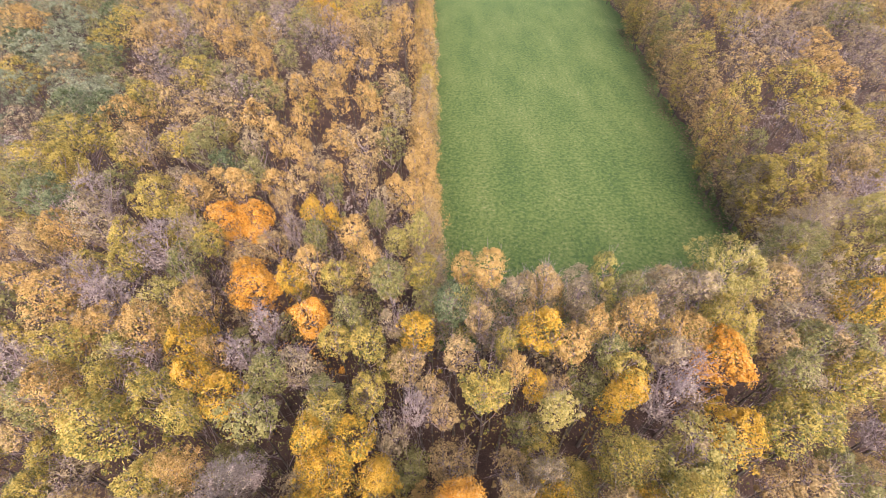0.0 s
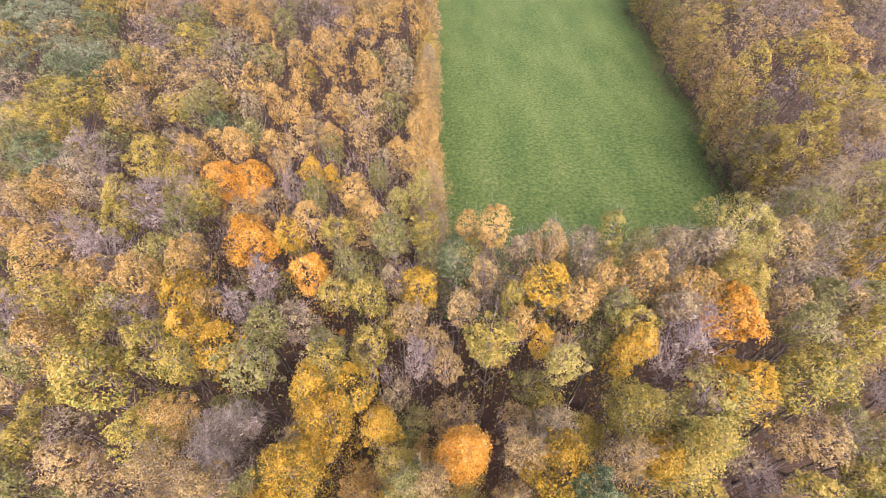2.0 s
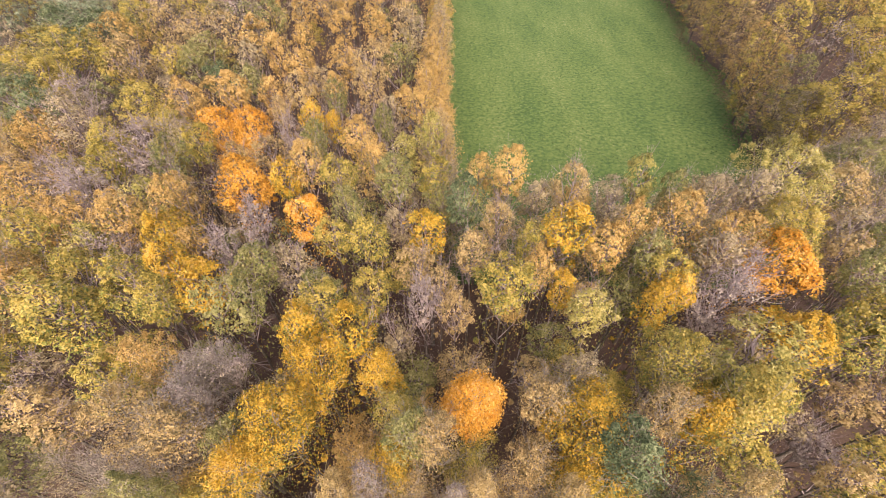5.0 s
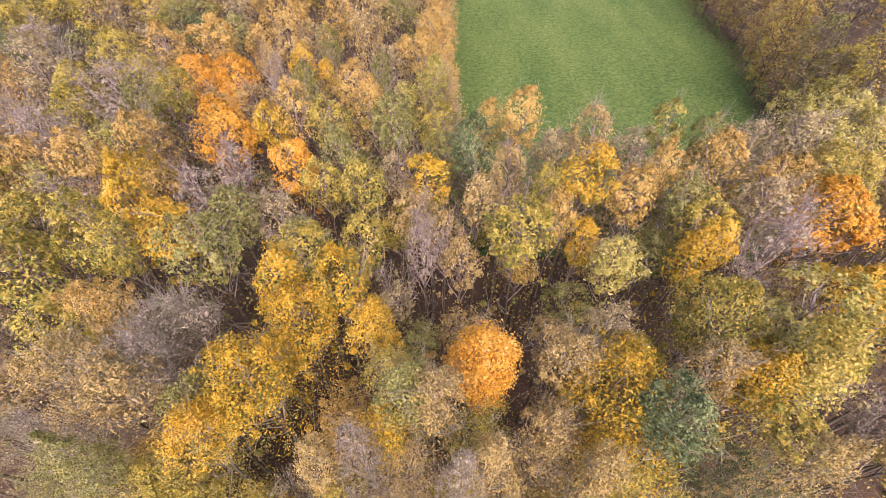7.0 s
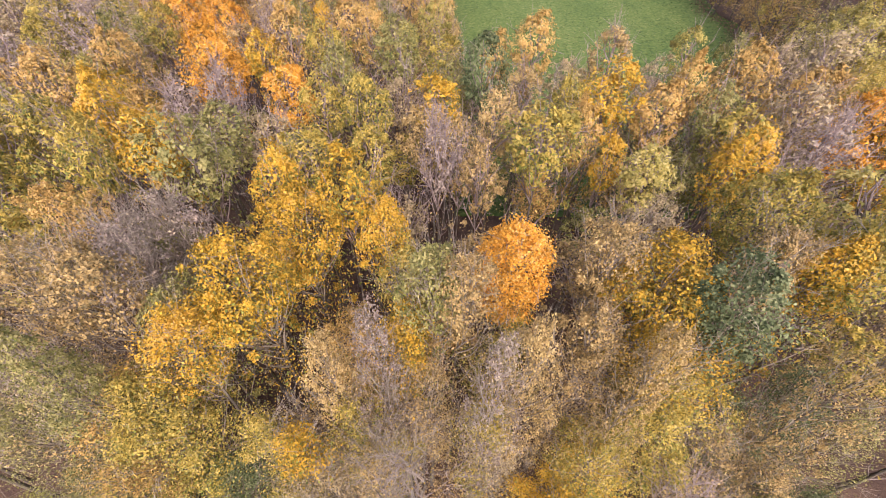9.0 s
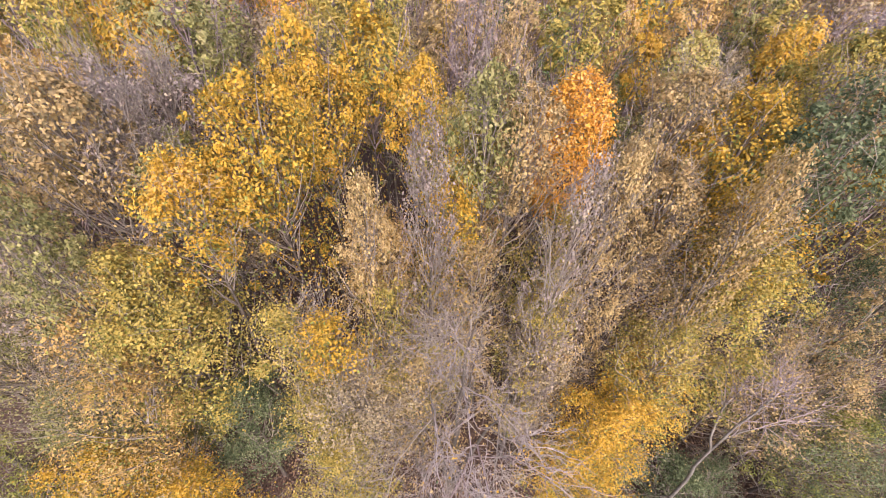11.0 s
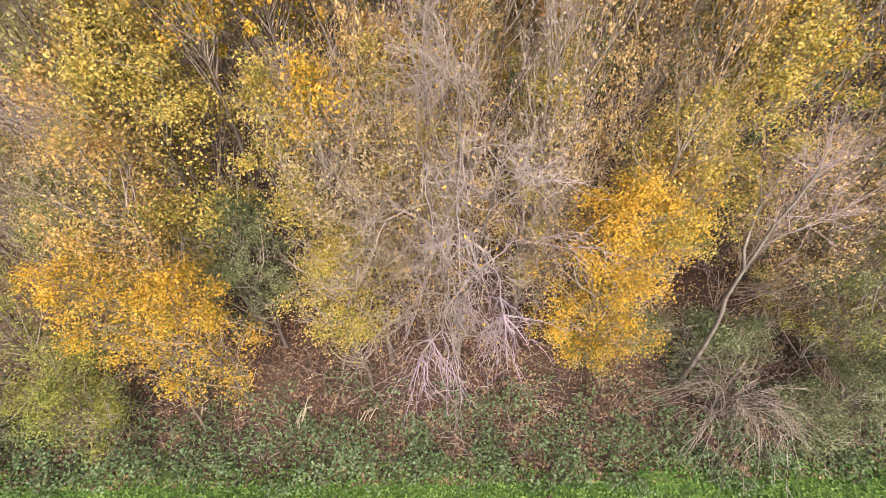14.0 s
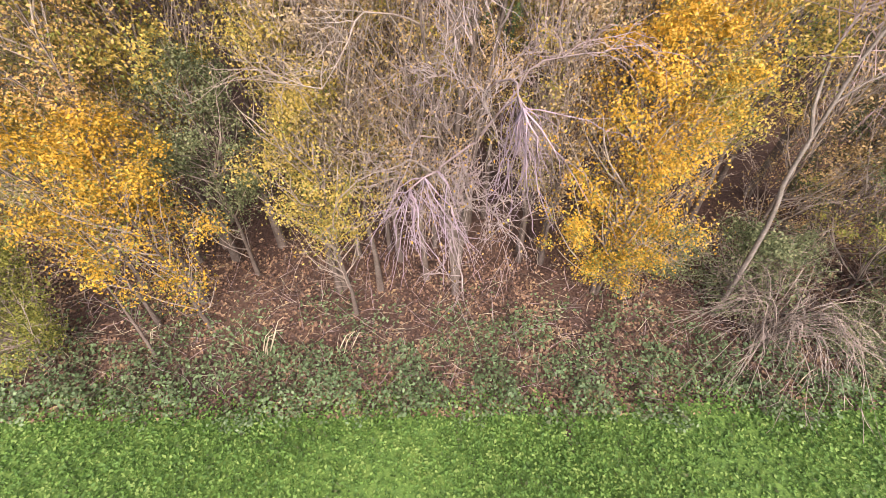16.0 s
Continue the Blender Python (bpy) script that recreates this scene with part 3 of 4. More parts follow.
def shrub(name, kind, x, y, h, r, foot, leaves, label, leaf=0.05, leanx=0.0, ragged=0.42, fill=0.75, clump=0.82, inner=0.15):
    """A tree or shrub of its own shape, with leaves from foot to h."""
    base = new(name)
    base.location = (x, y, 0)
    piles = tree_parts(kind, int(abs(x * 131 + y * 977)) + 3, int(leaves * 1.3), leaf * 0.92, max(30, int(9 * r * (h - foot))), KINDS[kind][2] + 1, height=h, radius=r, foot=foot, tilt=leanx, stout=0.7, fill=fill, ragged=ragged, clump=clump, inner=inner)
    for n, p, m in zip(TREE_PARTS, piles, (BARK, WARM_TWIG, WARM_TWIG, LEAVES[kind])):
        part(n, p.mesh(n, [m, UNTURNED] if n == "crown" else [m], n == "trunk"), base)
    tagged(base, label, "tree", "trees at the wood's edge")
    STANDING.append((x, y, r * 0.8))
    return base


shrub("edge_tree", "golden", 2.75, 4.3, 5.9, 1.1, 0.9, 14500, "small tree hung with deep golden leaves to the ground")
shrub("edge_tree", "golden", 2.95, 4.2, 3.8, 0.75, 0.6, 5200, "low golden bush at the foot of the golden tree")
shrub("edge_tree", "golden", 3.85, 5.0, 5.7, 0.75, 2.8, 5200, "small golden-leaved tree at the wood's edge")
shrub("edge_tree", "golden", -6.4, 3.5, 5.0, 1.1, 2.2, 8800, "low spreading tree full of golden yellow leaves", leanx=-0.2)
shrub("edge_tree", "golden", -5.3, 3.4, 4.9, 1.05, 1.15, 8800, "low spreading tree full of orange-gold leaves")
shrub("edge_tree", "olive_gold", -2.4, 3.75, 4.9, 0.9, 1.7, 5600, "slim tree with a hanging skirt of dull gold leaves")
shrub("edge_tree", "olive_gold", -2.8, 4.3, 6.2, 0.7, 1.9, 4600, "slim tree with dull tan leaves thinning out")
shrub("edge_tree", "olive_gold", -3.1, 5.1, 7.5, 0.65, 2.6, 5200, "slim leafy tree with yellow and tan leaves", leaf=0.055)
shrub("edge_tree", "golden", -2.7, 4.6, 7.7, 0.55, 6.3, 2200, "slender tree tipped with golden leaves", leaf=0.06)
shrub("edge_tree", "olive", -7.2, 4.5, 6.0, 1.2, 1.6, 8775, "dull olive tree at the wood's edge")
shrub("edge_tree", "olive_gold", -5.4, 5.3, 8.3, 1.35, 3.4, 14000, "broad tall tree with an olive and gold crown", leaf=0.06)
shrub("edge_tree", "golden", -4.45, 5.8, 9.5, 0.8, 7.4, 4600, "tall tree topped with orange-gold leaves", leaf=0.06)
shrub("edge_tree", "amber", -5.9, 5.8, 8.0, 1.05, 5.2, 6500, "tree with amber tips beside the tall gold one", leaf=0.06)
shrub("edge_tree", "olive_gold", 4.9, 5.9, 8.2, 1.25, 2.6, 16000, "broad tall tree with a thinning dull gold crown", leaf=0.06)
shrub("edge_tree", "golden", 4.4, 6.2, 8.6, 0.7, 6.6, 3200, "tall tree topped with golden leaves", leaf=0.06)
shrub("edge_tree", "golden", 5.65, 6.2, 8.4, 0.65, 6.2, 3200, "tall slender tree topped with golden leaves", leaf=0.06)
shrub("edge_tree", "olive_gold", -1.5, 5.2, 7.6, 1.05, 2.4, 6500, "slim half-bare tree with tan and yellow leaves")
shrub("edge_tree", "olive_gold", 1.3, 5.5, 7.4, 0.95, 2.0, 5600, "slim tree with sparse olive and yellow leaves")
shrub("edge_tree", "tan", 0.1, 5.9, 7.9, 1.0, 3.0, 5200, "slim half-bare tree with tan leaves")
shrub("edge_tree", "golden", -0.45, 6.5, 9.0, 0.55, 5.6, 3600, "slender pointed tree with golden leaves", leaf=0.06)
shrub("edge_tree", "orange", 1.85, 7.75, 10.1, 0.8, 7.1, 9000, "young tree with a dense bright orange autumn crown", leaf=0.066, ragged=0.16, fill=0.45, clump=0.5)
shrub("edge_tree", "olive_gold", 1.75, 7.1, 8.0, 0.95, 3.6, 6000, "slim tree with yellow and green leaves")
shrub("edge_tree", "tan", -0.9, 4.7, 6.8, 0.9, 1.6, 3800, "half-bare twiggy tree with few tan leaves")
shrub("edge_tree", "thin", 1.8, 5.1, 6.4, 0.9, 1.8, 2600, "slim half-bare tree with pale brown leaves")
shrub("edge_tree", "tan", 3.2, 6.4, 7.8, 1.0, 2.2, 4500, "thinning tree with tan leaves")
shrub("edge_tree", "thin", -6.6, 5.7, 7.0, 1.1, 2.0, 3000, "half-bare twiggy tree behind the olive bushes")
shrub("edge_tree", "thin", -2.5, 5.4, 7.2, 0.75, 2.2, 2970, "slim half-bare tree among the gold")
shrub("edge_tree", "green", -4.8, 4.9, 5.0, 1.0, 1.6, 9000, "slim low tree still dark green among the gold")
shrub("edge_tree", "amber", -5.7, 4.1, 7.0, 0.95, 4.2, 4500, "tree with amber leaves thinning out")
shrub("edge_tree", "thin", -1.9, 4.4, 7.0, 0.95, 3.0, 3200, "slim twiggy tree with thinning tan leaves")
shrub("edge_tree", "olive_gold", 3.6, 4.9, 7.0, 0.95, 4.0, 6000, "leafy tree with dull yellow leaves behind the gold")
shrub("edge_tree", "tan", -8.3, 6.6, 7.8, 1.1, 2.4, 4200, "half-bare tree with tan leaves")
shrub("edge_tree", "thin", -10.3, 6.4, 7.6, 1.2, 2.0, 3200, "half-bare twiggy tree with pale brown leaves")
shrub("edge_tree", "tan", 8.0, 5.0, 5.2, 1.1, 0.8, 4200, "thinning tan-leaved tree beside the grey forked trunk")
shrub("edge_tree", "olive", 9.6, 5.6, 6.6, 1.3, 1.6, 5600, "dull olive tree with thinning leaves")
shrub("edge_tree", "yellow_green", -8.2, 2.7, 2.6, 1.0, 0.3, 5600, "low yellow-green bush beside the field")
shrub("edge_tree", "yellow_green", -9.4, 3.6, 4.2, 1.3, 0.6, 8100, "yellow-green bush at the wood's edge")
shrub("edge_tree", "olive", -8.9, 5.4, 6.8, 1.2, 1.6, 7425, "olive-leaved tree at the wood's edge")
shrub("edge_tree", "yellow_green", 8.2, 4.1, 4.2, 1.2, 1.0, 5600, "sparse yellow-green bush at the wood's edge")
shrub("edge_tree", "green", 8.9, 4.2, 5.0, 1.4, 0.6, 10125, "dark green bush at the wood's edge")
shrub("edge_tree", "tan", 6.7, 5.4, 5.6, 1.05, 0.8, 3800, "thinning tan-leaved tree at the wood's edge")
shrub("edge_tree", "green", 8.2, 6.2, 7.0, 1.2, 1.0, 9450, "dark green leafy tree at the wood's edge")
shrub("edge_tree", "green", -10.6, 2.6, 2.6, 1.3, 0.3, 6000, "low dark green bush beside the field")
shrub("edge_tree", "green", 8.6, 2.9, 2.2, 1.2, 0.3, 5600, "low dark green bush beside the field")
shrub("edge_tree", "green", 6.7, 4.3, 1.6, 0.8, 0.2, 3200, "low dark green bush behind the dead canes")
shrub("edge_tree", "green", 4.5, 4.6, 1.3, 0.8, 0.15, 3000, "low dark green bush under the golden tree")
shrub("edge_tree", "green", 5.6, 3.95, 1.55, 0.85, 0.15, 3800, "low green bramble bush round the grey forked trunk", leaf=0.065)
shrub("edge_tree", "green", 7.3, 2.7, 1.2, 0.8, 0.15, 3000, "low dark green bush beside the dead canes")
shrub("edge_tree", "olive", 11.0, 3.6, 4.0, 1.4, 0.5, 6000, "olive bush at the wood's edge")


def bare_tree():
    """The large leafless tree: several stems, long outward limbs and hanging sprays of pale twigs."""
    base = new("bare_tree")
    base.location = (-0.25, 4.2, 0)
    k = 10
    z = np.linspace(0, 1, k)
    stems = []
    for n, (dx, dy, h) in enumerate(((0.0, 0.15, 8.2), (0.45, -0.35, 7.2), (-0.5, -0.15, 7.2), (0.25, 0.5, 7.7))):
        line = np.stack([dx * z ** 1.3 * 1.3, dy * z ** 1.3 * 1.3, h * z - 0.05], 1) + edge.normal(0, 0.05, (k, 3)) * np.array([1, 1, 0]) * z[:, None]
        rad = (0.085 - 0.012 * n) * (1 - 0.86 * z)
        p = Pile()
        p.add(*tube_geometry(line[None], rad[None], 6))
        part("trunk" if n == 0 else "stem", p.mesh("stem", [BARK], True), base)
        stems.append(line)
    hung = []

    def limb(start, end, thick, sag, count, droop, long, mat=PALE_TWIG):
        p = Pile()
        line = bends(edge, start[None], end[None], 9, 0.05, sag)
        p.add(*tube_geometry(line, np.linspace(thick, thick * 0.3, 9)[None], 5))
        ob = part("limb", p.mesh("limb", [mat], True), base)
        q = Pile()
        at = line[0][edge.integers(6 if droop > 0.9 else 3, 9, count)]
        way = unit(unit(end - start) * 0.6 + edge.normal(0, 0.6, (count, 3)) + np.array([0, 0, 0.25 - droop * 0.7]))
        first = at + way * edge.uniform(0.3, 0.9, (count, 1)) * long
        mid = bends(edge, at, first, 5, 0.04, 0.06)
        q.add(*tube_geometry(mid, np.linspace(0.0072, 0.0038, 5)[None] * edge.uniform(0.7, 1.25, (count, 1))))
        n2 = count * 4
        pick = edge.integers(0, count, n2)
        at2 = mid[pick, edge.integers(1, 5, n2)]
        way2 = unit(way[pick] + edge.normal(0, 0.5, (n2, 3)) + np.array([0, 0, 0.15 - droop]))
        end2 = at2 + way2 * edge.uniform(0.25, 0.75, (n2, 1)) * long
        fine = bends(edge, at2, end2, 5, 0.03, 0.05 * (1 if droop > 0.3 else 0.3))
        q.add(*tube_geometry(fine, np.linspace(0.0048, 0.0022, 5)[None] * np.ones((n2, 1))))
        n3 = n2 // 2
        pick = edge.integers(0, n2, n3)
        at3 = fine[pick, edge.integers(1, 5, n3)]
        hung.append(at3[::2])
        way3 = unit(way2[pick] + edge.normal(0, 0.6, (n3, 3)) - np.array([0, 0, droop * 0.6]))
        q.add(*tube_geometry(np.stack([at3, at3 + way3 * edge.uniform(0.12, 0.4, (n3, 1))], 1), np.array([[0.003, 0.0016]]) * np.ones((n3, 1))))
        part("twig_spray", q.mesh("twig_spray", [mat]), ob)

    def hanging(start, hub, fall, count):
        p = Pile()
        line = bends(edge, start[None], hub[None], 9, 0.07, 0.12)
        p.add(*tube_geometry(line, np.linspace(0.02, 0.008, 9)[None], 5))
        ob = part("limb", p.mesh("limb", [TWIG], True), base)
        q = Pile()
        at = line[0][edge.choice(9, count, p=np.array([0, 0, 0, 0, 0, 0, 0.05, 0.3, 0.65]))]
        way = unit(fall + edge.normal(0, 0.5, (count, 3)))
        ends = at + way * edge.uniform(0.5, 1.35, (count, 1))
        main = bends(edge, at, ends, 6, 0.05, 0.10)
        q.add(*tube_geometry(main, np.linspace(0.0085, 0.0032, 6)[None] * edge.uniform(0.7, 1.2, (count, 1))))
        n = count * 5
        pick = edge.integers(0, count, n)
        at2 = main[pick, edge.integers(1, 6, n)]
        way2 = unit(way[pick] + edge.normal(0, 0.42, (n, 3)) + np.array([0, 0, -0.25]))
        fine = bends(edge, at2, at2 + way2 * edge.uniform(0.15, 0.55, (n, 1)), 4, 0.025, 0.03)
        q.add(*tube_geometry(fine, np.linspace(0.0038, 0.0018, 4)[None] * np.ones((n, 1))))
        part("twig_spray", q.mesh("twig_spray", [SPRAY]), ob)

    # two long hanging sprays towards the field
    hanging(stems[1][5], np.array([-0.6, -2.3, 4.65]), np.array([0.12, -0.5, -0.8]), 19)
    hanging(stems[1][6], np.array([0.48, -2.25, 5.5]), np.array([0.45, 0.1, -1.0]), 22)
    limb(stems[2][4], np.array([-1.45, -2.0, 4.3]), 0.02, 0.45, 9, 0.5, 0.9, WARM_TWIG)
    limb(stems[0][3], np.array([0.35, -1.5, 3.9]), 0.018, 0.4, 9, 0.7, 0.8, TWIG)
    limb(stems[1][5], np.array([1.5, -1.2, 5.6]), 0.018, 0.4, 11, 0.4, 0.9, TWIG)
    for n in range(26):
        s = stems[n % 4]
        a = s[edge.integers(3, 9)]
        ang = edge.uniform(0, 2 * math.pi)
        r = edge.uniform(0.5, 1.3)
        south = n % 2 == 0
        b = a + np.array([math.cos(ang) * r, math.sin(ang) * r - (0.9 if south else 0.3), edge.uniform(-0.3, 0.7) if south else edge.uniform(0.3, 1.5)])
        limb(a, b, 0.014, 0.35 if south else 0.1, 11, edge.uniform(0.1, 0.6) if south else edge.uniform(-0.3, 0.3), 0.8, PALE_TWIG if n % 3 else WARM_TWIG)
    at = np.concatenate(hung)
    at = at + edge.normal(0, 0.05, at.shape)
    for n, mat in enumerate((LEAVES["tan"], LEAVES["golden"])):
        p = Pile()
        p.add(*leaf_geometry(edge, at[n::2], np.array([0, -0.3, 0.8]) + edge.normal(0, 0.6, at[n::2].shape), 0.055))
        part("crown", p.mesh("crown", [mat]), base)
    tagged(base, "large leafless tree with pale pinkish hanging twigs", "tree", "trees at the wood's edge")


bare_tree()


def forked_tree():
    """A thin pale trunk that winds upward, forked, with bare twigs and a few last leaves."""
    base = new("forked_tree")
    base.location = (5.0, 3.6, 0)
    for name, pts, thick in (
        ("trunk", [(0.2, -0.02, -0.1), (0.22, 0.04, 0.6), (0.23, 0.1, 1.23), (0.24, 0.14, 1.59), (0.21, 0.2, 2.31), (0.14, 0.24, 2.81), (0.05, 0.27, 3.15), (0.04, 0.31, 3.63), (0.05, 0.34, 3.98), (0.08, 0.39, 4.55), (0.08, 0.43, 5.01), (0.19, 0.47, 5.51), (0.24, 0.52, 6.1)], 0.056),
        ("fork", [(0.05, 0.34, 3.98), (-0.12, 0.44, 4.41), (-0.1, 0.59, 4.74), (-0.05, 0.77, 5.14), (0.09, 0.87, 5.45), (0.11, 0.95, 5.76)], 0.03),
        ("side_branch", [(0.09, 0.39, 4.5), (0.35, 0.41, 4.79), (0.69, 0.42, 4.96), (1.0, 0.45, 5.2)], 0.021),
    ):
        line = np.array(pts, float)
        p = Pile()
        p.add(*tube_geometry(line[None], np.linspace(thick, thick * 0.35, len(pts))[None], 6))
        ob = part(name, p.mesh(name, [PALE_BARK], True), base)
        q = Pile()
        n = 20
        at = line[-1] + (line[-3] - line[-1]) * edge.uniform(0, 1, (n, 1)) ** 1.5
        way = unit(edge.normal(0, 0.7, (n, 3)) + np.array([0.2, 0.1, 0.5]))
        ends = at + way * edge.uniform(0.4, 1.3, (n, 1))
        q.add(*tube_geometry(bends(edge, at, ends, 4, 0.05), np.linspace(0.009, 0.003, 4)[None] * np.ones((n, 1))))
        pick = edge.integers(0, n, n * 4)
        a2 = at[pick] * 0.4 + ends[pick] * 0.6
        q.add(*tube_geometry(np.stack([a2, a2 + unit(way[pick] + edge.normal(0, 0.6, (n * 4, 3))) * edge.uniform(0.2, 0.6, (n * 4, 1))], 1), np.array([[0.005, 0.002]]) * np.ones((n * 4, 1))))
        part("twig_spray", q.mesh("twig_spray", [TWIG]), ob)
        tips = a2[edge.integers(0, len(a2), 260)] + edge.normal(0, 0.22, (260, 3))
        r = Pile()
        r.add(*leaf_geometry(edge, tips, np.array([0, -0.3, 0.8]) + edge.normal(0, 0.6, tips.shape), 0.05))
        part("crown", r.mesh("crown", [LEAVES["tan"]]), ob)
    tagged(base, "thin grey forked tree winding up behind a dead bush", "tree", "trees at the wood's edge")


forked_tree()


def dead_bush(x, y, r, h, stems, label):
    """Arching dry canes that spring from one stool and hang to the ground."""
    base = new("dead_bush")
    base.location = (x, y, 0)
    t = np.linspace(0, 1, 9)
    for share in range(3):
        n = stems // 3
        ang = edge.uniform(0, 2 * math.pi, n)
        reach_ = r * edge.uniform(0.45, 1.15, n)
        top = h * edge.uniform(0.55, 1.1, n)
        fall = edge.uniform(0.45, 1.0, n)
        out = reach_[:, None] * t[None] ** 1.15
        zz = top[:, None] * np.sin(math.pi * (0.05 + t[None] * (0.45 + 0.5 * fall[:, None])))
        line = np.stack([out * np.cos(ang)[:, None], out * np.sin(ang)[:, None], zz - 0.1], -1)
        line += np.cumsum(edge.normal(0, 0.045, line.shape), 1) * t[None, :, None]
        line[..., :2] += edge.normal(0, 0.18, (n, 1, 2))
        p = Pile()
        p.add(*tube_geometry(line, np.linspace(0.0078, 0.003, 9)[None] * edge.uniform(0.7, 1.3, (n, 1))))
        n2 = n * 3
        pick = edge.integers(0, n, n2)
        at = line[pick, edge.integers(3, 9, n2)]
        way = unit(np.stack([np.cos(ang[pick]), np.sin(ang[pick]), -0.6 * np.ones(n2)], 1) + edge.normal(0, 0.4, (n2, 3)))
        p.add(*tube_geometry(bends(edge, at, at + way * edge.uniform(0.2, 0.6, (n2, 1)), 3, 0.02), np.linspace(0.006, 0.003, 3)[None] * np.ones((n2, 1))))
        part("cane_tangle", p.mesh("cane_tangle", [(WARM_TWIG, BARK, WARM_TWIG)[share]]), base)
    tagged(base, label, "bush")


dead_bush(5.75, 3.0, 1.85, 1.5, 126, "dead bush of arching dry brown canes beside the field")


def dry_stalks(x, y, n, h):
    """A few bent straw stalks."""
    base = new("dry_stalks")
    base.location = (x, y, rise(x, y))
    for _ in range(n):
        foot = np.array([edge.normal(0, 0.12), edge.normal(0, 0.08), 0])
        top = foot + [edge.normal(0.2, 0.07), edge.normal(0.1, 0.08), h * edge.uniform(0.6, 1.1)]
        bend = top + [edge.normal(0.1, 0.05), edge.normal(0.03, 0.06), edge.uniform(-0.05, 0.15)]
        p = Pile()
        p.add(*tube_geometry(np.array([[foot, (foot + top) / 2 + edge.normal(0, 0.02, 3), top, bend]]), np.array([[0.012, 0.011, 0.009, 0.005]]), 5))
        part("stalk", p.mesh("stalk", [STRAW], True), base)
    tagged(base, "dry pale straw stalks standing in the undergrowth", "weeds")


def fallen_stem(points, thick, label):
    """A thin dead stem that leans in the undergrowth, with a few side twigs."""
    base = new("fallen_stem")
    line = np.array(points, float)
    base.location = line[0]
    line -= line[0]
    p = Pile()
    p.add(*tube_geometry(line[None], np.linspace(thick, thick * 0.5, len(line))[None], 6))
    part("stem", p.mesh("stem", [BARK], True), base)
    for k in range(5):
        a = line[-1] * edge.uniform(0.4, 1.0)
        b = a + unit(line[-1]) * 0.3 + edge.normal(0, 0.25, 3)
        q = Pile()
        q.add(*tube_geometry(bends(edge, a[None], b[None], 4, 0.03), np.linspace(0.008, 0.003, 4)[None]))
        part("side_twig", q.mesh("side_twig", [TWIG]), base)
    tagged(base, label, "dead wood")


fallen_stem([(-6.1, 2.7, 0.0), (-6.3, 2.95, 0.5), (-6.6, 3.3, 1.1), (-6.9, 3.6, 1.6)], 0.035, "grey dead stem leaning out of the undergrowth")
dry_stalks(-4.0, 2.85, 6, 0.75)
dry_stalks(-2.45, 2.75, 3, 0.5)
dry_stalks(5.9, 1.9, 2, 0.4)
dry_stalks(-6.3, 2.9, 2, 0.5)

# ---------------------------------------------------------------- undergrowth, grass and fallen leaves
HERB = leaf_material("dark_herb_leaves", [(0.0, (0.09, 0.07, 0.045)), (0.3, (0.115, 0.135, 0.06)), (0.6, (0.14, 0.2, 0.085)), (0.85, (0.185, 0.27, 0.12)), (1.0, (0.27, 0.35, 0.18))], 0.2)
GRASS = leaf_material("fresh_grass_leaves", [(0.0, (0.10, 0.12, 0.04)), (0.2, (0.09, 0.165, 0.038)), (0.45, (0.13, 0.245, 0.05)), (0.75, (0.19, 0.325, 0.066)), (1.0, (0.30, 0.41, 0.11))], 0.3)
FALLEN = leaf_material("fallen_leaves", [(0.0, (0.07, 0.044, 0.034)), (0.4, (0.15, 0.086, 0.06)), (0.7, (0.26, 0.155, 0.10)), (0.9, (0.38, 0.24, 0.145)), (1.0, (0.46, 0.33, 0.18))], 0.1)


def scatter(name, label, count, spot, size, lift, mat, tilt=0.5, slim=0.7):
    """Many small leaves over the ground: spot() gives x, y, or nothing where none grow."""
    at = []
    while len(at) < count:
        q = spot()
        if q:
            at.append((q[0], q[1], rise(q[0], q[1]) + (0.05 if q[1] < FIELD_EDGE else 0.0) + edge.uniform(*lift) * (q[2] if len(q) > 2 else 1)))
    at = np.array(at)
    p = Pile()
    p.add(*leaf_geometry(edge, at, np.array([0, -0.15, 1.0]) + edge.normal(0, tilt, (count, 3)), size, slim))
    tagged(new(name, p.mesh(name, [mat])), label, "plants", kind="stuff")


def patchy(x, y, scale, seed):
    return noise.noise((x * scale, y * scale, seed))


def herb_spot():
    x, y = edge.uniform(-14, 14), 1.1 + 3.6 * edge.beta(1.3, 2.2)
    edge_y = FIELD_EDGE + 0.45 * patchy(x, 0, 0.8, 3) + 0.4 * patchy(x, 0, 0.3, 12)
    k = patchy(x, y, 1.4, 9) * 1.2 + 0.6 * patchy(x, y, 3.6, 2) + 0.9 * (0.18 - abs(y - 2.1) * 0.3) + edge.uniform(-0.55, 0.55)
    if y < edge_y - 0.55 - 0.4 * patchy(x, y, 2.2, 6) or k < 0.0:
        return None
    return x, y, min(2.0, 0.5 + 1.5 * k)


def grass_spot():
    x, y = edge.uniform(-12, 12), 2.5 - 6.5 * edge.beta(1.0, 1.8)
    return (x, y) if y < FIELD_EDGE - 0.1 + 0.5 * patchy(x, 0, 0.8, 3) + 0.4 * patchy(x, 0, 0.3, 12) + 0.35 * patchy(x, y, 2.5, 8) + edge.normal(0, 0.22) else None


def litter_spot():
    x, y = edge.uniform(-12, 12), 1.45 + 6.0 * edge.beta(1.1, 2.1)
    return (x, y) if edge.random() < 0.35 + patchy(x, y, 0.7, 5) + 0.35 else None


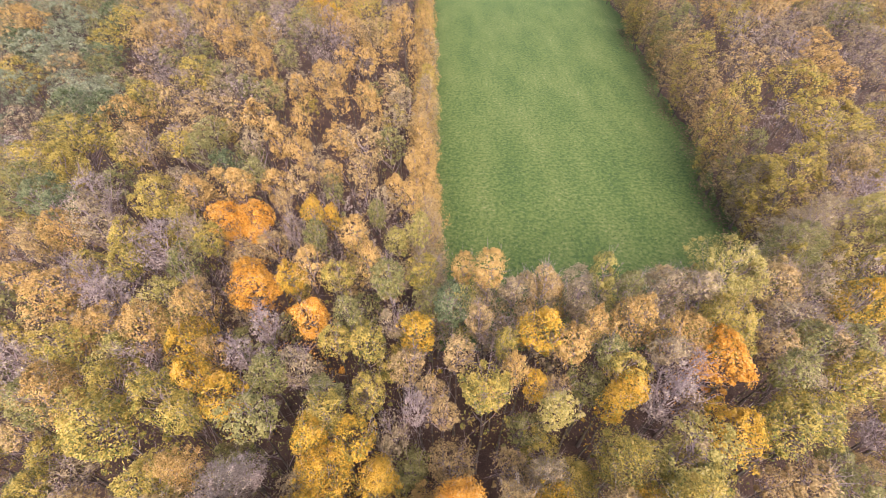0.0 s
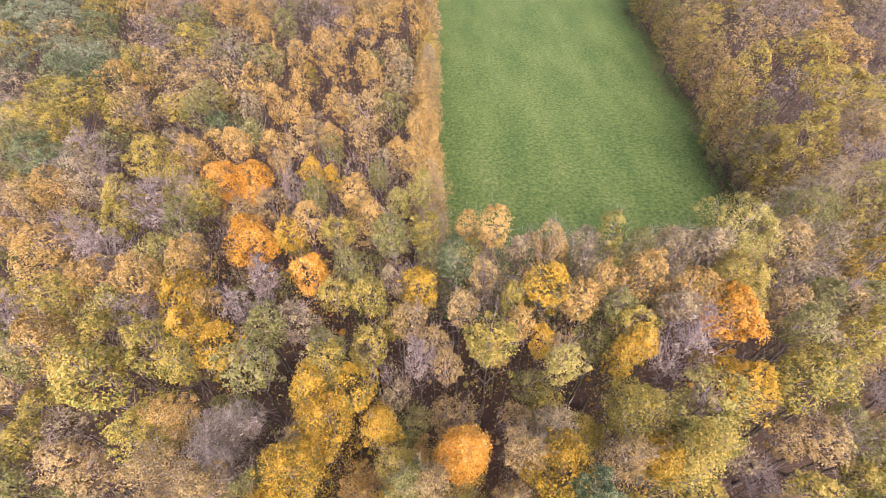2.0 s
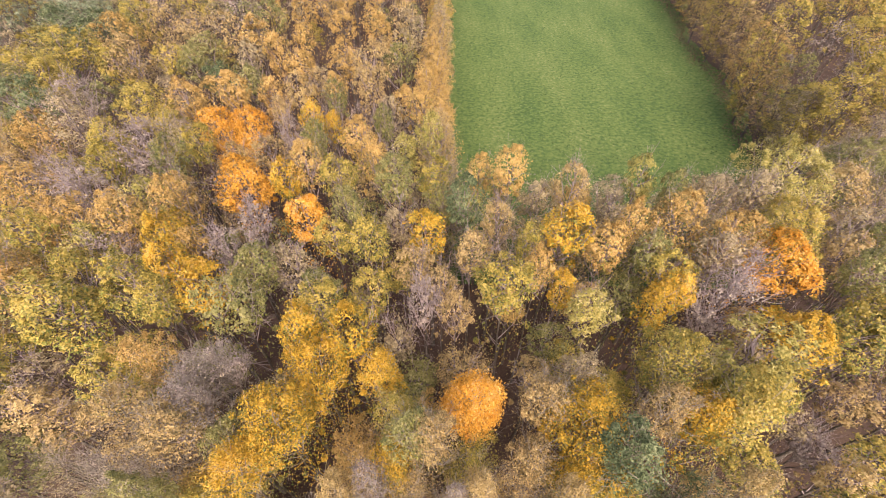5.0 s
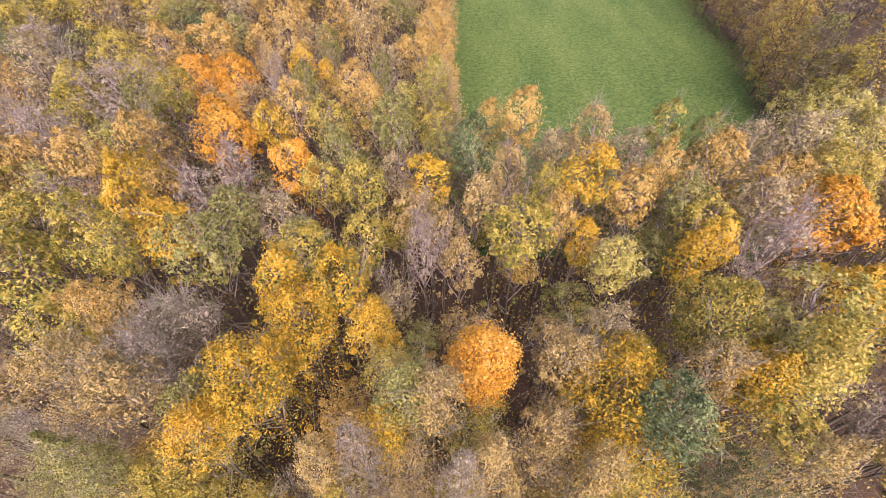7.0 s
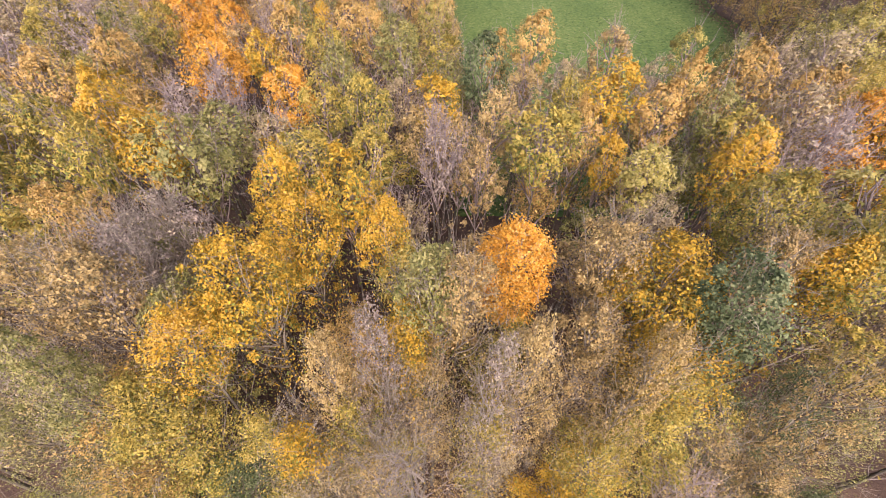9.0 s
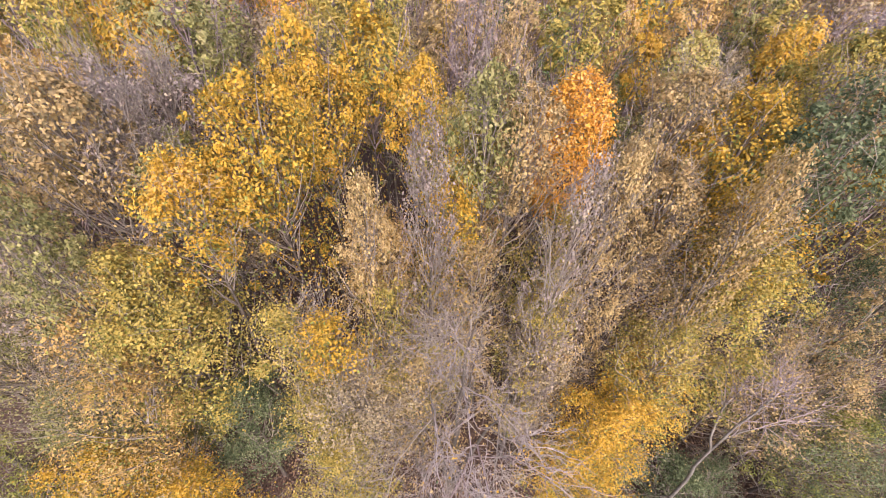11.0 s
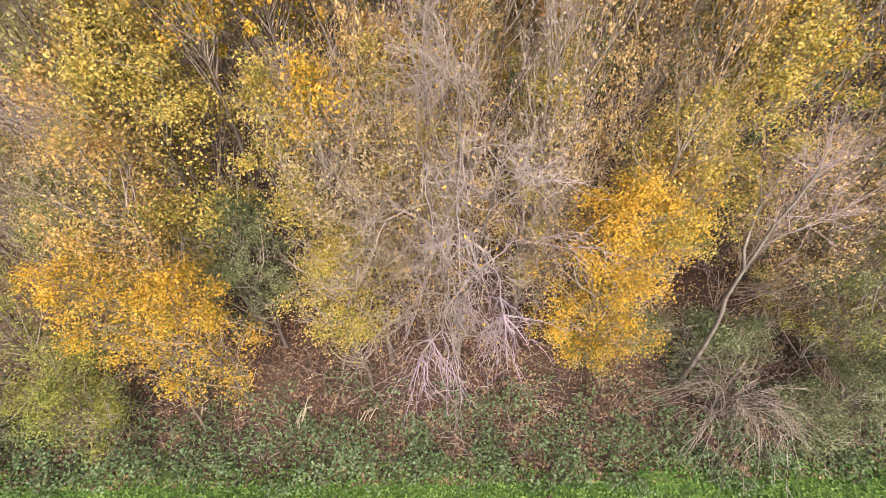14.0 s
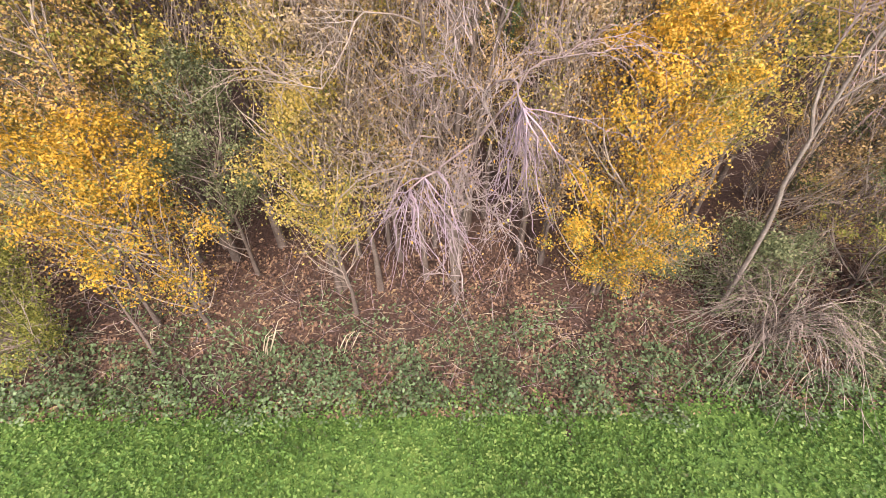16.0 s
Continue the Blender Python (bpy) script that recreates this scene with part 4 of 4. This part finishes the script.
def dead_stems(name, label, count, near_y, deep, short, long, upright):
    """Thin dry stems lying and leaning in the undergrowth."""
    at = np.stack([edge.uniform(-9.5, 9.5, count), near_y + deep * edge.beta(1.2, 2.0, count), np.zeros(count)], 1)
    at[:, 2] = [rise(a[0], a[1]) + 0.03 for a in at]
    way = unit(edge.normal(0, 1, (count, 3)) * [1, 0.7, 0.35] + [0, 0, upright])
    line = bends(edge, at, at + way * edge.uniform(short, long, (count, 1)), 4, 0.02)
    line[..., 2] = np.maximum(line[..., 2], at[:, None, 2])
    p = Pile()
    for slot in range(3):
        mine = np.arange(count) % 3 == slot
        p.add(*tube_geometry(line[mine], np.linspace(0.006, 0.003, 4)[None] * edge.uniform(0.7, 1.4, (mine.sum(), 1))), slot)
    tagged(new(name, p.mesh(name, [STRAW, TWIG, BARK] if upright < 0.5 else [BARK, TWIG, BARK])), label, "weeds", kind="stuff")


dead_stems("dead_stems", "thin dry dead stems in the undergrowth", 1500, 1.7, 3.6, 0.15, 0.6, 0.25)
dead_stems("brushwood", "thin bare brown saplings and suckers under the trees", 260, 2.9, 3.2, 0.5, 1.4, 0.9)
scatter("undergrowth", "dark green bramble and nettle leaves under the trees", 27000, herb_spot, 0.07, (0.03, 0.26), HERB, 0.55)
scatter("grass", "short fresh green grass and clover of the field", 88000, grass_spot, 0.062, (0.0, 0.1), GRASS, 0.7, 0.66)
scatter("fallen_leaves", "brown fallen leaves on the woodland floor", 50000, litter_spot, 0.08, (0.01, 0.05), FALLEN, 0.25)


def meadow_spot():
    y = 19.3 + 75 * edge.uniform(0, 1) ** 1.6
    x = edge.uniform(meadow_left(y), meadow_right(y))
    return x, y


scatter("meadow_grass", "tufts of meadow grass", 26000, meadow_spot, 0.17, (0.052, 0.075), leaf_material("meadow_grass_leaves", [(0.0, (0.053, 0.093, 0.026)), (0.35, (0.093, 0.142, 0.04)), (0.7, (0.137, 0.186, 0.057)), (1.0, (0.23, 0.25, 0.106))], 0.2), 0.4, 0.6)



def meadow_rim():
    y = 22 + 60 * edge.uniform(0, 1) ** 1.4
    return meadow_right(y) + edge.normal(0.5, 0.55), y


scatter("rim_leaves", "brown fallen leaves along the meadow's edge", 5000, meadow_rim, 0.16, (0.055, 0.09), FALLEN, 0.2)

# ---------------------------------------------------------------- trees that fill the stand between them
MIX = ["amber"] * 7 + ["golden"] + ["olive_gold"] * 3 + ["lime"] + ["tan"] * 8 + ["olive"] * 2 + ["thin"] * 8 + ["bare"] * 12 + ["orange"]


LOWER = ["olive"] * 5 + ["thin"] * 6 + ["bare"] * 5 + ["tan"] * 6 + ["olive_gold"] * 4 + ["amber"]
EAST = ["olive_gold"] * 5 + ["tan"] * 6 + ["thin"] * 8 + ["bare"] * 7 + ["olive"] * 4 + ["amber"] * 3


def free(x, y, r, apart=0.84):
    return all((x - a) ** 2 + (y - b) ** 2 > (apart * (r + c)) ** 2 for a, b, c in STANDING)


def wooded(x, y):
    if y < 4.8 or in_meadow(x, y, 0.5):
        return False
    return True


filler = random.Random(11)

# the rows along the meadow, leafy down to the grass
y = 19.6
while y < 128:
    r = filler.uniform(0.8, 1.1) + y * 0.006
    kind = filler.choice(["amber", "tan", "amber", "olive_gold", "thin", "amber", "tan"])
    tree(kind, meadow_left(y) - 0.7 + filler.uniform(-0.35, 0.35), y, r, filler.uniform(7.6, 9.4), low=1, label="slender leafy tree on the meadow's edge", single=46)
    wide = filler.uniform(1.3, 2.3)
    x = meadow_right(y) + 0.55 * wide + filler.uniform(-0.3, 0.5)
    kind = filler.choice(["olive_gold", "tan", "tan", "olive", "amber", "thin"])
    if y > 22 and free(x, y, wide, 0.42):
        tree(kind, x, y, wide, filler.uniform(6.0, 9.5), low=1, label="broad leafy tree on the meadow's edge")
    y += r * 1.35
for x in [0.9 + 1.5 * k for k in range(12)]:
    kind = filler.choice(["tan", "thin", "amber", "lime", "thin", "tan"])
    tree(kind, x, 18.7 + 0.1 * max(0, x - 12) ** 1.3 + filler.uniform(-0.3, 0.3), filler.uniform(1.1, 1.4), filler.uniform(7.2, 8.4), low=1)

for _ in range(6500):
    x, y = filler.uniform(-26, 26), filler.uniform(4.9, 26)
    if abs(x) > 14 + 0.85 * y:
        continue
    r = filler.uniform(0.6, 1.1)
    if wooded(x, y) and free(x, y, r, 0.74) and not (-4.9 < x < -3.1 and y < 7.6):
        kind = filler.choice(["tan", "olive_gold", "tan", "thin", "amber", "olive"] if abs(x) < 5 and y < 10 else LOWER if abs(x) < 9 else LOWER + ["olive_gold"] * 8 + ["tan"] * 4)
        tree(kind, x, y, r, filler.uniform(6.8, 8.3), single=14)

# the woods beyond, too many to count: one mesh a side
FAR = {}


def far_woods(name, label, spots):
    mats, pile = [LEAVES[k] for k in KINDS] + [TWIG, BARK], Pile()
    for kind, x, y, r, h, low in spots:
        big = r > 1.45
        key = (kind, filler.randrange(2 if low else 3), big, low)
        if key not in FAR:
            label_, share, twigs = KINDS[kind]
            FAR[key] = tree_parts(kind, 77 + 13 * key[1] + list(KINDS).index(kind), int((3700 if big else 1700) * share * (1.4 if low else 1)), 0.145 if big else 0.165, int((20 if big else 13) * (1.5 if share < 0.3 else 1)), 1 + twigs // 2, foot=1.0 if low else 4.6, head=None if low else 6.8 if big else 7.4, radius=1.9 if big else 1.2, stout=1.2, folded=False, fine=0, clump=0.6, ragged=0.25, fill=0.42, loose=0.42, knot=0.24)
        turn = filler.uniform(0, 6.28)
        c, s = math.cos(turn), math.sin(turn)
        m = np.array([[c, -s, 0], [s, c, 0], [0, 0, 1]]) * np.array([r / (1.9 if big else 1.2), r / (1.9 if big else 1.2), h / 10])
        trunk, branch, spray, crown = FAR[key]
        for p, slot in ((spray, len(KINDS)), (branch, len(KINDS) + 1), (trunk, len(KINDS) + 1), (crown, list(KINDS).index(kind))):
            for v, f in zip(p.v, p.f):
                pile.add(v @ m.T + [x, y, 0], f - f.min(), slot)
    tagged(new(name, pile.mesh(name, mats)), label, "woodland", kind="stuff")


west, east = [d for d in DISTANT if d[1] < 5], [d for d in DISTANT if d[1] >= 5]
for _ in range(16000):
    x, y = filler.uniform(-76, 76), filler.uniform(4, 90)
    r = filler.uniform(1.7, 2.7) if x > 20 else filler.uniform(1.5, 2.3) if x < -24 - 0.45 * (y - 29) and y > 29 else filler.uniform(1.0, 1.6) + y * 0.006
    if abs(x - 1) > (24 if y < 26 else 14) + 0.79 * y or (abs(x) <= min(26, 14 + 0.85 * y) and y <= 26) or not wooded(x, y):
        continue
    if not free(x, y, r, 0.74):
        continue
    green = y > 29 and x < -24 - 0.45 * (y - 29) + 5 * noise.noise((x * 0.12, y * 0.12, 4)) and x > -70
    kind = filler.choice(["bluegreen"] * 6 + ["green"] * 2 + ["tan", "olive", "thin", "olive_gold"]) if green else filler.choice(MIX if x < 5 else EAST)
    short = y < 52 and -40 < x < 45 and not green
    if short:
        r *= 0.85
        kind = filler.choice(["bare", "thin", "bare", "bare", "tan"] if x > 18 else ["thin", "bare", "tan", "bare", "thin", "olive", "tan", "olive_gold"])
    (west if x < 5 else east).append((kind, x, y, r, filler.uniform(6.8, 8.6) if short else filler.uniform(8.6, 10.4), 0))
    STANDING.append((x, y, r))
far_woods("west_woods", "dense mixed autumn woodland canopy receding from the meadow", west)
far_woods("east_woods", "mixed autumn woodland canopy beyond the meadow", east)
